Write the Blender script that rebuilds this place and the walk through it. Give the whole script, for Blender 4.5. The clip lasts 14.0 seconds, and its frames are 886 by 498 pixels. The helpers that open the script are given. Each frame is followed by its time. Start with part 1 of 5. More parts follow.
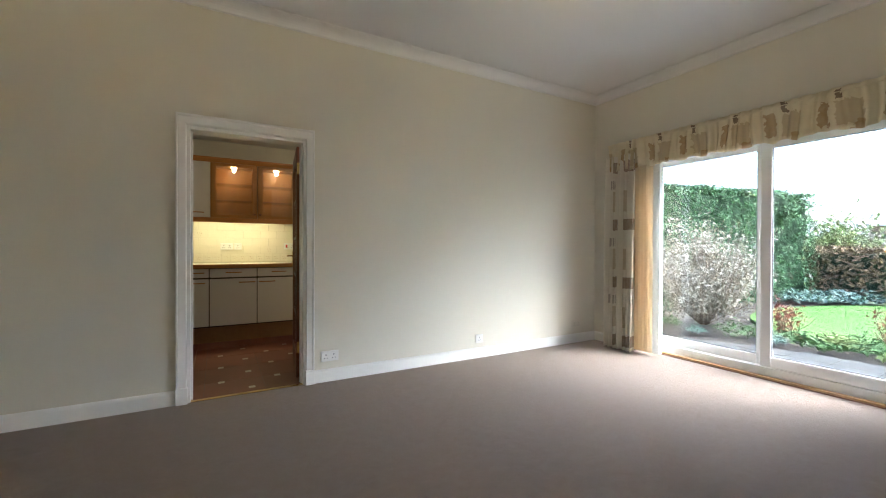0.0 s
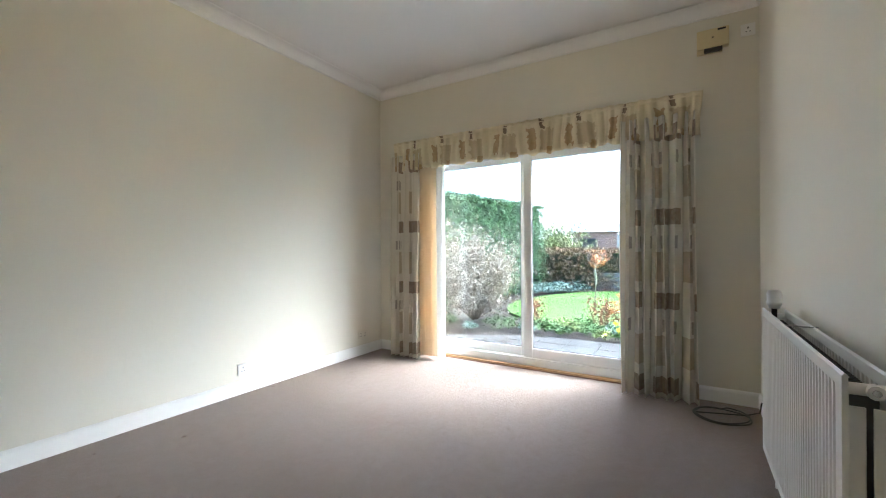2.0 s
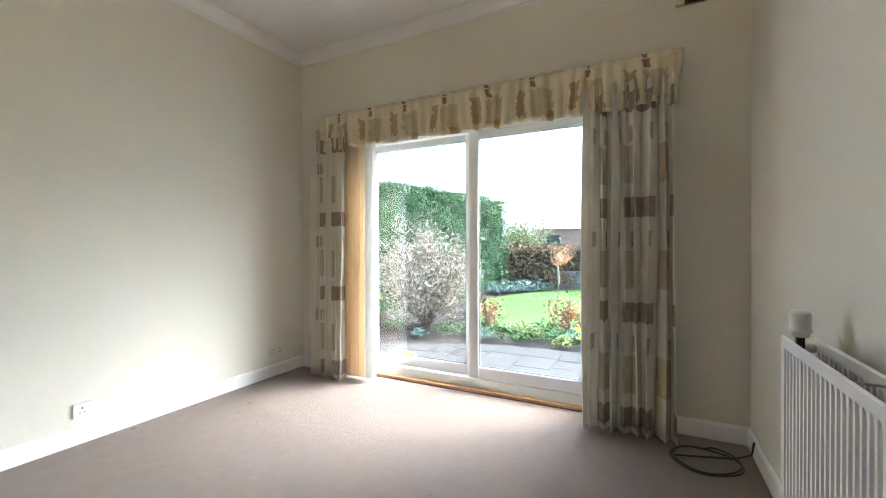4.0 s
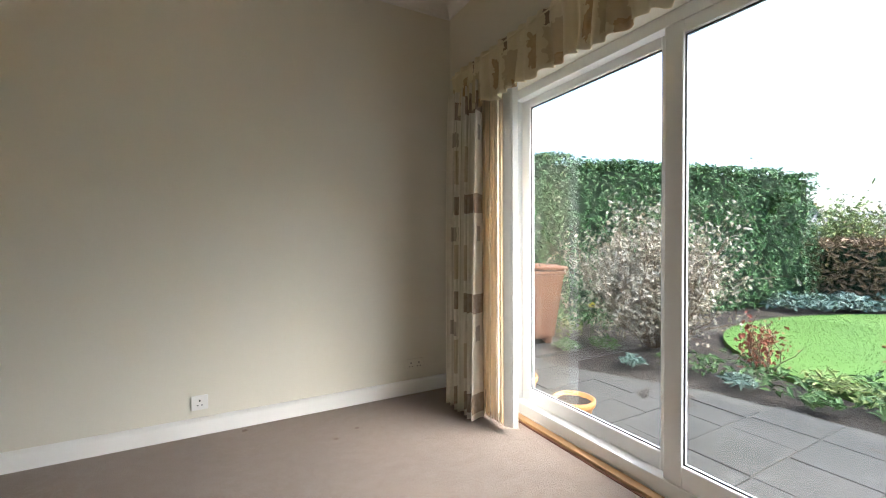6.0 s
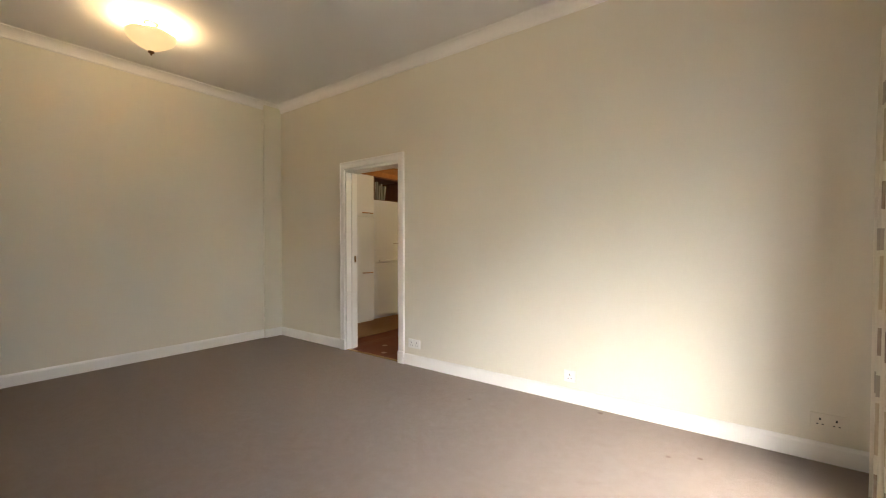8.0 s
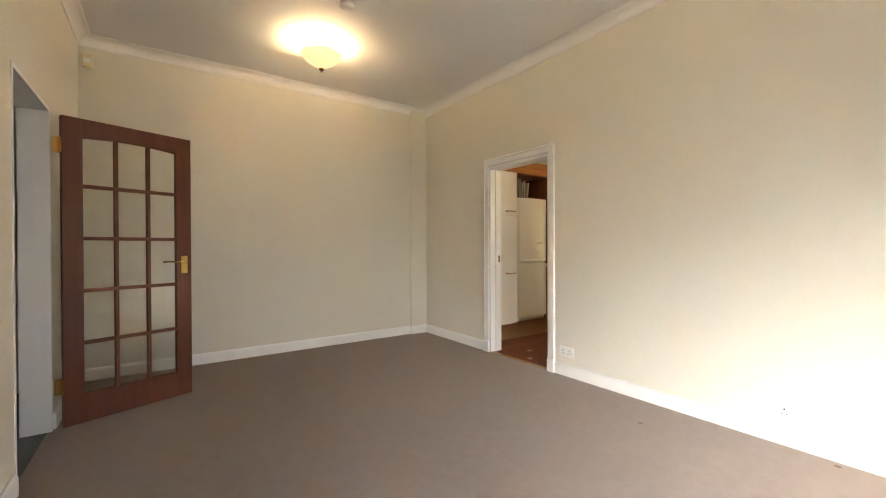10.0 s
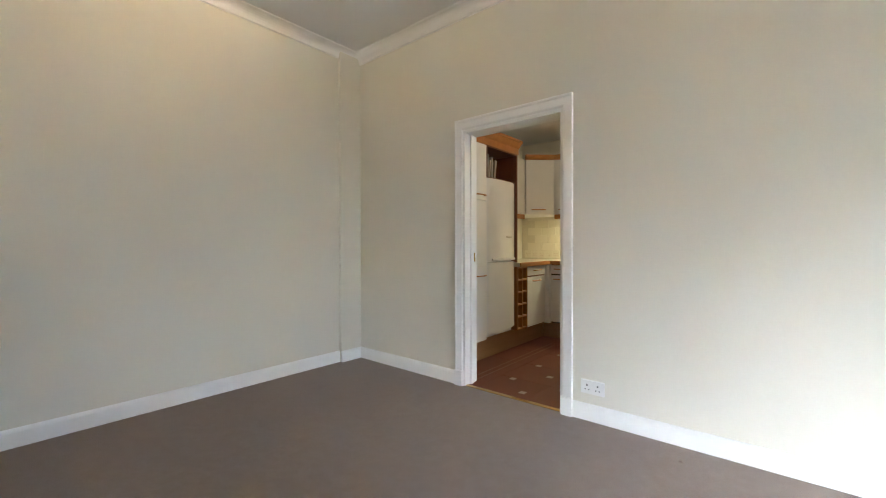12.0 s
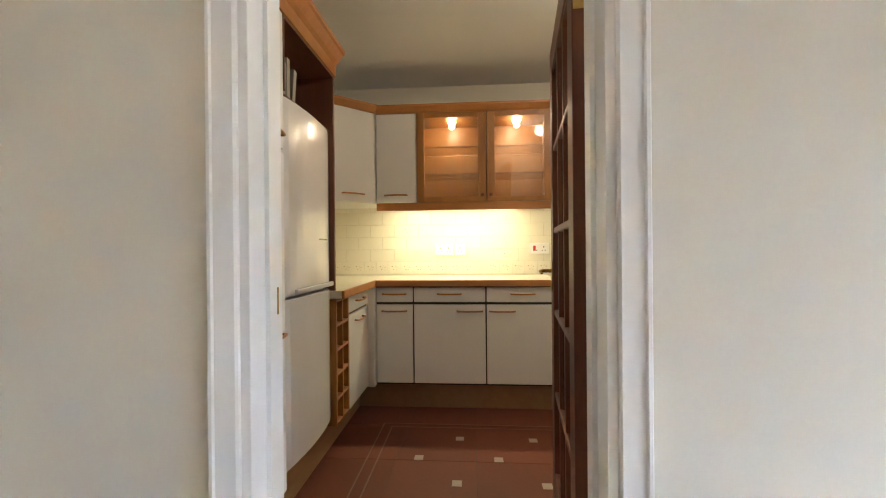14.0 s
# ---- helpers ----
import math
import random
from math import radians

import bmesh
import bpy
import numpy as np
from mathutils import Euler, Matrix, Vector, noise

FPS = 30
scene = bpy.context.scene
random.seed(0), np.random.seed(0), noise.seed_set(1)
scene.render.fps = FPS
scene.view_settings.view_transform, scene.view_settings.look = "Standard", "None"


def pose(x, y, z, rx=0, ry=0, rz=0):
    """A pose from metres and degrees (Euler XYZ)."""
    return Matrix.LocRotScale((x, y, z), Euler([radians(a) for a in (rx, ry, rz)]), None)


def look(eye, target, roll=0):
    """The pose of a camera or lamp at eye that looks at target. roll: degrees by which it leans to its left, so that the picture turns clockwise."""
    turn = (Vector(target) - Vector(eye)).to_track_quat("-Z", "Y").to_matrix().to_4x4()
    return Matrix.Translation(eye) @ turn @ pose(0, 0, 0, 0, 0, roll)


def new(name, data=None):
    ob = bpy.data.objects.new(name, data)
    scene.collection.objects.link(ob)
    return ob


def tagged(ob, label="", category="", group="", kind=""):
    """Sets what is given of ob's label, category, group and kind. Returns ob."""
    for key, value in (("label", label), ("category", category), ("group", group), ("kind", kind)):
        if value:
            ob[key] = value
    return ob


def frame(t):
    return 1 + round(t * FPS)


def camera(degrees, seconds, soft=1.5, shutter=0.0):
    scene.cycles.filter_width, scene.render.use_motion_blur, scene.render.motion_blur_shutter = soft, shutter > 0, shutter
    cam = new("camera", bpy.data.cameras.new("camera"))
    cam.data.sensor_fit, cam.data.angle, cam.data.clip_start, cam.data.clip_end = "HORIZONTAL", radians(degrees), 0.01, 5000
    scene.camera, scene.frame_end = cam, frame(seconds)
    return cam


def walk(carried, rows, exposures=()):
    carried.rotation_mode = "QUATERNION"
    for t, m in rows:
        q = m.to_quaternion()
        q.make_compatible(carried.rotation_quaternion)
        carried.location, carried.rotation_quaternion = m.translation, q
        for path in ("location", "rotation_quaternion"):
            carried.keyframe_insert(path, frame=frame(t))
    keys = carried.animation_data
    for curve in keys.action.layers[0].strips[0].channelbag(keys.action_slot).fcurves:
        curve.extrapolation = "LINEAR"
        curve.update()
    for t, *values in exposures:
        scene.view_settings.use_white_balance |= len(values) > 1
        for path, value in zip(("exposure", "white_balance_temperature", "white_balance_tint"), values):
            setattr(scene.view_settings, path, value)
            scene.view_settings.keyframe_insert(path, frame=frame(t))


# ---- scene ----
cam = camera(95.2, 14.0, soft=1.1)
PATH = [
    (0, (1.75, 1.228, 1.146), (2.726, 2.974, 1.133), 0.2),
    (0.5, (1.879, 1.385, 1.129), (3.054, 3.003, 1.129), 0.1),
    (1, (1.965, 1.508, 1.131), (3.363, 2.938, 1.139), -0.0),
    (1.5, (2.086, 1.516, 1.109), (3.646, 2.766, 1.13), 0.0),
    (2, (2.174, 1.603, 1.156), (3.881, 2.644, 1.156), -0.3),
    (2.5, (2.307, 1.648, 1.159), (4.098, 2.538, 1.156), -0.3),
    (2.7, (2.366, 1.663, 1.159), (4.179, 2.506, 1.154), -0.3),
    (5, (3.589, 1.734, 1.163), (5.211, 2.902, 1.125), -0.2),
    (5.5, (3.923, 1.807, 1.142), (5.289, 3.267, 1.116), -0.3),
    (6, (4.272, 1.879, 1.15), (5.213, 3.644, 1.114), -0.3),
    (6.5, (4.679, 1.901, 1.067), (4.971, 3.879, 1.098), -0.4),
    (7, (4.909, 1.942, 1.096), (4.582, 3.914, 1.114), -0.3),
    (7.5, (5.069, 1.881, 1.137), (4.225, 3.694, 1.13), -0.4),
    (8, (5.163, 1.712, 1.18), (3.963, 3.312, 1.158), -0.1),
    (8.5, (5.224, 1.671, 1.18), (3.761, 3.035, 1.164), -0.2),
    (11, (4.317, 1.836, 1.133), (2.67, 2.969, 1.12), -0.2),
    (11.5, (3.933, 1.931, 1.123), (2.432, 3.252, 1.104), -0.2),
    (12, (3.498, 2.137, 1.113), (2.211, 3.668, 1.094), -0.1),
    (12.5, (3.045, 2.447, 1.134), (2.024, 4.167, 1.114), -0.3),
    (13, (2.644, 2.872, 1.153), (1.909, 4.732, 1.132), -0.4),
    (13.5, (2.325, 3.326, 1.156), (1.881, 5.276, 1.138), -0.4),
    (14, (2.085, 3.806, 1.146), (1.94, 5.801, 1.143), -0.5),
]
EXPOSURES = [(0, 4.2, 5300, 4), (2.5, 4.4, 5150, 3), (5, 4.2, 5500, 4), (6, 3.45, 5750, 5), (7, 3.75, 6100, 8), (8.5, 4.65, 6200, 9), (11, 4.85, 5850, 9), (11.5, 4.85, 5400, 6), (12.5, 4.9, 5150, 6), (14, 5.15, 5150, 10)]
LAMP_W = 1.15
walk(cam, [(t, look(eye, target, roll)) for t, eye, target, roll in PATH], EXPOSURES)
# ---- light ----
world = bpy.data.worlds.new("sky")
scene.world = world
world.use_nodes = True
wn = world.node_tree
sky = wn.nodes.new("ShaderNodeTexSky")
sky.sky_type, sky.sun_disc = "NISHITA", False
sky.sun_elevation, sky.sun_rotation = radians(48), radians(132)
sky.air_density, sky.dust_density = 1.0, 5.0
wn.links.new(sky.outputs[0], wn.nodes["Background"].inputs[0])
wn.nodes["Background"].inputs[1].default_value = 0.15

sun = new("sun", bpy.data.lights.new("sun", "SUN"))
sun.data.energy, sun.data.angle, sun.data.color = 0.38, radians(70), (1.0, 0.97, 0.93)
sun.matrix_world = look((13.4, -12.0, 20.0), (0, 0, 0))


def point_lamp(name, at, watts, color, radius):
    lamp = new(name, bpy.data.lights.new(name, "POINT"))
    lamp.data.energy, lamp.data.color, lamp.data.shadow_soft_size = watts, color, radius
    lamp.location = at
    return lamp


# ---- materials ----
def material(name):
    m = bpy.data.materials.new(name)
    m.use_nodes = True
    return m, m.node_tree, m.node_tree.nodes["Principled BSDF"]


def sock(tree, target, value):
    if isinstance(value, (int, float)):
        target.default_value = value
    else:
        tree.links.new(value, target)


def calc(tree, op, a, b=0.0, c=0.0):
    n = tree.nodes.new("ShaderNodeMath")
    n.operation = op
    for i, v in enumerate((a, b, c)):
        sock(tree, n.inputs[i], v)
    return n.outputs[0]


def blend(tree, fac, a, b):
    n = tree.nodes.new("ShaderNodeMix")
    n.data_type = "RGBA"
    sock(tree, n.inputs[0], fac)
    for i, v in ((6, a), (7, b)):
        if isinstance(v, tuple):
            n.inputs[i].default_value = (*v, 1)
        else:
            tree.links.new(v, n.inputs[i])
    return n.outputs[2]


def noise_tex(tree, scale, detail=3.0, stretch=None, coord="Object", rough=0.5):
    c = tree.nodes.new("ShaderNodeTexCoord")
    out = c.outputs[coord]
    if stretch:
        mp = tree.nodes.new("ShaderNodeMapping")
        mp.inputs["Scale"].default_value = stretch
        tree.links.new(out, mp.inputs[0])
        out = mp.outputs[0]
    n = tree.nodes.new("ShaderNodeTexNoise")
    n.inputs["Scale"].default_value, n.inputs["Detail"].default_value = scale, detail
    n.inputs["Roughness"].default_value = rough
    tree.links.new(out, n.inputs["Vector"])
    return n.outputs[0]


def ramp(tree, value, lo, hi):
    n = tree.nodes.new("ShaderNodeMapRange")
    n.inputs[1].default_value, n.inputs[2].default_value = lo, hi
    tree.links.new(value, n.inputs[0])
    return n.outputs[0]


def bump(tree, shader, height, strength, distance=0.01):
    n = tree.nodes.new("ShaderNodeBump")
    n.inputs["Strength"].default_value, n.inputs["Distance"].default_value = strength, distance
    tree.links.new(height, n.inputs["Height"])
    tree.links.new(n.outputs[0], shader.inputs["Normal"])


def surface(name, a, b, rough=0.6, big=1.5, fine=60, bumps=0.1, metal=0.0, stretch=None, depth=0.004, spec=0.5, piece=0.0):
    """Two tones mixed at a large and a fine scale, with fine relief."""
    m, t, s = material(name)
    n1, n2 = noise_tex(t, big, 3, stretch), noise_tex(t, fine, 4, stretch)
    f = calc(t, "ADD", calc(t, "MULTIPLY", ramp(t, n1, 0.3, 0.7), 0.6), calc(t, "MULTIPLY", ramp(t, n2, 0.3, 0.7), 0.4))
    if piece:
        info = t.nodes.new("ShaderNodeObjectInfo")
        f = calc(t, "ADD", calc(t, "MULTIPLY", f, 1 - piece), calc(t, "MULTIPLY", info.outputs["Random"], piece))
    t.links.new(blend(t, f, a, b), s.inputs["Base Color"])
    s.inputs["Roughness"].default_value, s.inputs["Metallic"].default_value = rough, metal
    s.inputs["Specular IOR Level"].default_value = spec
    if bumps:
        bump(t, s, n2, bumps, depth)
    return m


def wood(name, a, b, rough=0.4, axis=2, scale=9):
    m, t, s = material(name)
    stretch = [7.0, 7.0, 7.0]
    stretch[axis] = 0.6
    n1 = noise_tex(t, scale / 3, 4, stretch)
    n2 = noise_tex(t, scale * 3, 3, stretch)
    f = calc(t, "ADD", calc(t, "MULTIPLY", ramp(t, n1, 0.3, 0.7), 0.6), calc(t, "MULTIPLY", ramp(t, n2, 0.3, 0.7), 0.4))
    t.links.new(blend(t, f, a, b), s.inputs["Base Color"])
    s.inputs["Roughness"].default_value = rough
    bump(t, s, n2, 0.08, 0.002)
    return m


def leaf(name, a, b, rough=0.6):
    """Foliage that varies from leaf to leaf."""
    m, t, s = material(name)
    g = t.nodes.new("ShaderNodeNewGeometry")
    f = calc(t, "ADD", calc(t, "MULTIPLY", g.outputs["Random Per Island"], 0.7), calc(t, "MULTIPLY", ramp(t, noise_tex(t, 1.8, 2), 0.3, 0.7), 0.3))
    t.links.new(blend(t, f, a, b), s.inputs["Base Color"])
    s.inputs["Roughness"].default_value = rough
    return m


WALL = surface("cream wall paper", (0.735, 0.705, 0.61), (0.70, 0.665, 0.565), 0.7, 0.7, 150, 0.05, depth=0.002, spec=0.3)
CEIL = surface("white ceiling paint", (0.80, 0.79, 0.77), (0.77, 0.76, 0.74), 0.8, 0.8, 120, 0.03)
TRIM = surface("white gloss paint", (0.86, 0.855, 0.83), (0.84, 0.83, 0.80), 0.4, 2, 40, 0.0)
UPVC = surface("white plastic", (0.82, 0.83, 0.83), (0.79, 0.80, 0.80), 0.28, 2, 40, 0.0)
PLASTIC = surface("white socket plastic", (0.80, 0.79, 0.76), (0.77, 0.76, 0.73), 0.3, 3, 60, 0.0)
YELLOWED = surface("yellowed plastic", (0.72, 0.62, 0.36), (0.68, 0.57, 0.32), 0.4, 8, 60, 0.02)
BLACK = surface("black plastic", (0.02, 0.02, 0.02), (0.03, 0.03, 0.03), 0.4, 3, 60, 0.0)
RADIATOR = surface("white radiator enamel", (0.80, 0.79, 0.75), (0.77, 0.755, 0.71), 0.3, 2, 50, 0.03)
FINS = surface("dark convector steel", (0.06, 0.065, 0.07), (0.1, 0.105, 0.11), 0.6, 6, 60, 0.1)
PINE = wood("pale oak strip", (0.42, 0.25, 0.11), (0.52, 0.33, 0.16), 0.45, 1)
MAHOGANY = wood("red brown stained door wood", (0.085, 0.019, 0.006), (0.145, 0.038, 0.012), 0.5, 2)
CHERRY = wood("cherry wood trim", (0.34, 0.135, 0.028), (0.45, 0.195, 0.045), 0.4, 0)
CHERRY_UP = wood("upright cherry wood", (0.27, 0.115, 0.02), (0.38, 0.175, 0.035), 0.4, 2)
PLINTH = wood("light wood plinth", (0.34, 0.19, 0.085), (0.42, 0.25, 0.12), 0.5, 1)
DARK_WOOD = wood("dark wood interior", (0.12, 0.04, 0.02), (0.17, 0.065, 0.03), 0.5, 2)
LAMINATE = surface("off-white laminate", (0.74, 0.72, 0.69), (0.71, 0.69, 0.66), 0.35, 2, 90, 0.02)
FRIDGE = surface("white fridge enamel", (0.78, 0.78, 0.80), (0.76, 0.76, 0.78), 0.18, 2, 60, 0.015, depth=0.001)
WORKTOP = surface("speckled cream worktop", (0.70, 0.64, 0.50), (0.58, 0.51, 0.38), 0.35, 20, 400, 0.0)
TILE = surface("cream glazed tile", (0.78, 0.73, 0.60), (0.75, 0.70, 0.565), 0.2, 4, 30, 0.02, piece=0.4)
GROUT = surface("pale grout", (0.66, 0.61, 0.49), (0.60, 0.55, 0.43), 0.8, 8, 90, 0.1)
MOTIF = surface("brown tile motif", (0.30, 0.17, 0.08), (0.40, 0.25, 0.12), 0.4, 20, 90, 0.0)
TERRACOTTA_FLOOR = surface("red brown vinyl tile", (0.14, 0.042, 0.022), (0.20, 0.065, 0.034), 0.55, 2.5, 40, 0.06, spec=0.3, piece=0.45)
VINYL_BASE = surface("dark vinyl joint", (0.07, 0.026, 0.015), (0.09, 0.035, 0.02), 0.5, 3, 40, 0.05)
INSET = surface("pale vinyl inset", (0.45, 0.36, 0.27), (0.38, 0.30, 0.22), 0.45, 8, 60, 0.03)
LINE = surface("border line vinyl", (0.24, 0.13, 0.08), (0.2, 0.1, 0.06), 0.5, 8, 60, 0.03)
BRASS = surface("polished brass", (0.72, 0.50, 0.18), (0.62, 0.41, 0.13), 0.22, 12, 90, 0.02, metal=1.0)
BRONZE = surface("dark bronze", (0.16, 0.08, 0.04), (0.22, 0.12, 0.06), 0.35, 12, 60, 0.0, metal=1.0)
STEEL = surface("bright steel", (0.6, 0.6, 0.6), (0.5, 0.5, 0.5), 0.25, 12, 90, 0.0, metal=1.0)
HALL_CARPET = surface("grey hall carpet", (0.10, 0.11, 0.12), (0.15, 0.16, 0.17), 0.95, 3, 200, 0.5)
BOOK = surface("book covers", (0.5, 0.47, 0.4), (0.03, 0.03, 0.04), 0.6, 2, 30, 0.0, piece=0.9)


def flagstone():
    m, t, s = material("weathered grey flagstone")
    big, mid, fine = noise_tex(t, 1.6, 3), noise_tex(t, 9, 5, rough=0.65), noise_tex(t, 60, 3)
    info = t.nodes.new("ShaderNodeObjectInfo")
    c = blend(t, ramp(t, big, 0.3, 0.7), (0.044, 0.042, 0.038), (0.076, 0.071, 0.064))
    c = blend(t, calc(t, "MULTIPLY", info.outputs["Random"], 0.25), c, (0.05, 0.05, 0.046))
    c = blend(t, calc(t, "MULTIPLY", ramp(t, mid, 0.56, 0.68), 0.55), c, (0.165, 0.157, 0.142))
    c = blend(t, calc(t, "MULTIPLY", ramp(t, fine, 0.5, 0.75), 0.35), c, (0.05, 0.047, 0.04))
    t.links.new(c, s.inputs["Base Color"])
    s.inputs["Roughness"].default_value = 0.85
    bump(t, s, calc(t, "ADD", mid, fine), 0.5, 0.008)
    return m


FLAG = flagstone()
JOINT = surface("mossy mortar joint", (0.06, 0.058, 0.05), (0.10, 0.095, 0.083), 0.95, 4, 60, 0.4)
SOIL = surface("dark damp soil", (0.022, 0.016, 0.012), (0.055, 0.042, 0.032), 0.95, 3, 40, 1.0, depth=0.03)
GROUND = surface("rough grass ground", (0.05, 0.09, 0.03), (0.08, 0.12, 0.045), 0.95, 0.8, 20, 0.6, depth=0.03)
LAWN = surface("mown lawn", (0.065, 0.15, 0.014), (0.095, 0.195, 0.024), 0.9, 0.9, 60, 0.4, depth=0.02)
GREY_BIN = surface("grey bin plastic", (0.10, 0.11, 0.125), (0.14, 0.15, 0.165), 0.45, 3, 60, 0.05)
BIN = surface("brown bin plastic", (0.27, 0.115, 0.062), (0.32, 0.14, 0.075), 0.42, 3, 60, 0.05)
POT = surface("orange glazed terracotta", (0.55, 0.24, 0.07), (0.62, 0.30, 0.09), 0.4, 6, 60, 0.05)
BARK = surface("brown bark", (0.16, 0.11, 0.075), (0.26, 0.19, 0.13), 0.9, 8, 60, 0.5)
PALE_BARK = surface("pale bark", (0.50, 0.44, 0.36), (0.40, 0.34, 0.27), 0.85, 8, 60, 0.3)
STONE = surface("weathered stone", (0.22, 0.20, 0.18), (0.33, 0.30, 0.27), 0.9, 3, 30, 0.6, piece=0.5, depth=0.02)
RENDER = surface("house render", (0.55, 0.50, 0.44), (0.62, 0.57, 0.51), 0.9, 0.6, 10, 0.3)
SLATE = surface("slate roof", (0.26, 0.235, 0.215), (0.34, 0.31, 0.285), 0.8, 0.7, 8, 0.4)
FELT = surface("grey roofing felt", (0.30, 0.30, 0.29), (0.38, 0.37, 0.36), 0.9, 2, 30, 0.3)
SHED_WOOD = wood("shed boards", (0.30, 0.17, 0.135), (0.38, 0.23, 0.18), 0.8, 1)
HEDGE = leaf("dark conifer leaves", (0.035, 0.095, 0.025), (0.085, 0.19, 0.05))
HEDGE_TOP = leaf("light conifer tips", (0.05, 0.11, 0.03), (0.12, 0.2, 0.06))
# near-black green: the shade deep between the leaves, put into the core's colour
HEDGE_CORE = surface("hedge inner shade", (0.01, 0.025, 0.01), (0.02, 0.045, 0.018), 0.95, 3, 20, 0.8)
SILVER = leaf("silvery pale leaves", (0.25, 0.215, 0.15), (0.54, 0.48, 0.385))
GREEN = leaf("green leaves", (0.05, 0.12, 0.03), (0.13, 0.22, 0.06))
BLUISH = leaf("grey-green leaves", (0.13, 0.2, 0.16), (0.24, 0.32, 0.26))
BEECH = leaf("brown beech leaves", (0.16, 0.085, 0.04), (0.27, 0.17, 0.085))
LIME = leaf("yellow-green leaves", (0.16, 0.22, 0.05), (0.32, 0.36, 0.12))
RED = leaf("red young leaves", (0.24, 0.04, 0.025), (0.38, 0.10, 0.05))
ORANGE = leaf("orange blossom", (0.75, 0.22, 0.06), (0.85, 0.36, 0.12))
YELLOW = leaf("yellow petals", (0.85, 0.65, 0.03), (0.9, 0.75, 0.06))
BLADE = leaf("grass blades", (0.065, 0.15, 0.014), (0.105, 0.21, 0.028))


def carpet():
    m, t, s = material("beige twist pile carpet")
    big, mid, fine = noise_tex(t, 1.1, 3), noise_tex(t, 16, 6, rough=0.7), noise_tex(t, 210, 2)
    c = blend(t, ramp(t, fine, 0.3, 0.7), (0.185, 0.138, 0.112), (0.345, 0.272, 0.228))
    c = blend(t, calc(t, "MULTIPLY", ramp(t, big, 0.35, 0.75), 0.3), c, (0.23, 0.172, 0.138))
    c = blend(t, calc(t, "MULTIPLY", ramp(t, mid, 0.42, 0.72), 0.4), c, (0.36, 0.29, 0.243))
    t.links.new(c, s.inputs["Base Color"])
    s.inputs["Roughness"].default_value, s.inputs["Specular IOR Level"].default_value = 1.0, 0.1
    s.inputs["Sheen Weight"].default_value = 0.25
    bump(t, s, calc(t, "ADD", calc(t, "MULTIPLY", mid, 1.3), fine), 1.0, 0.009)
    return m


CARPET = carpet()
DENT = surface("dark carpet mark", (0.16, 0.115, 0.09), (0.26, 0.2, 0.16), 1.0, 30, 200, 0.5)


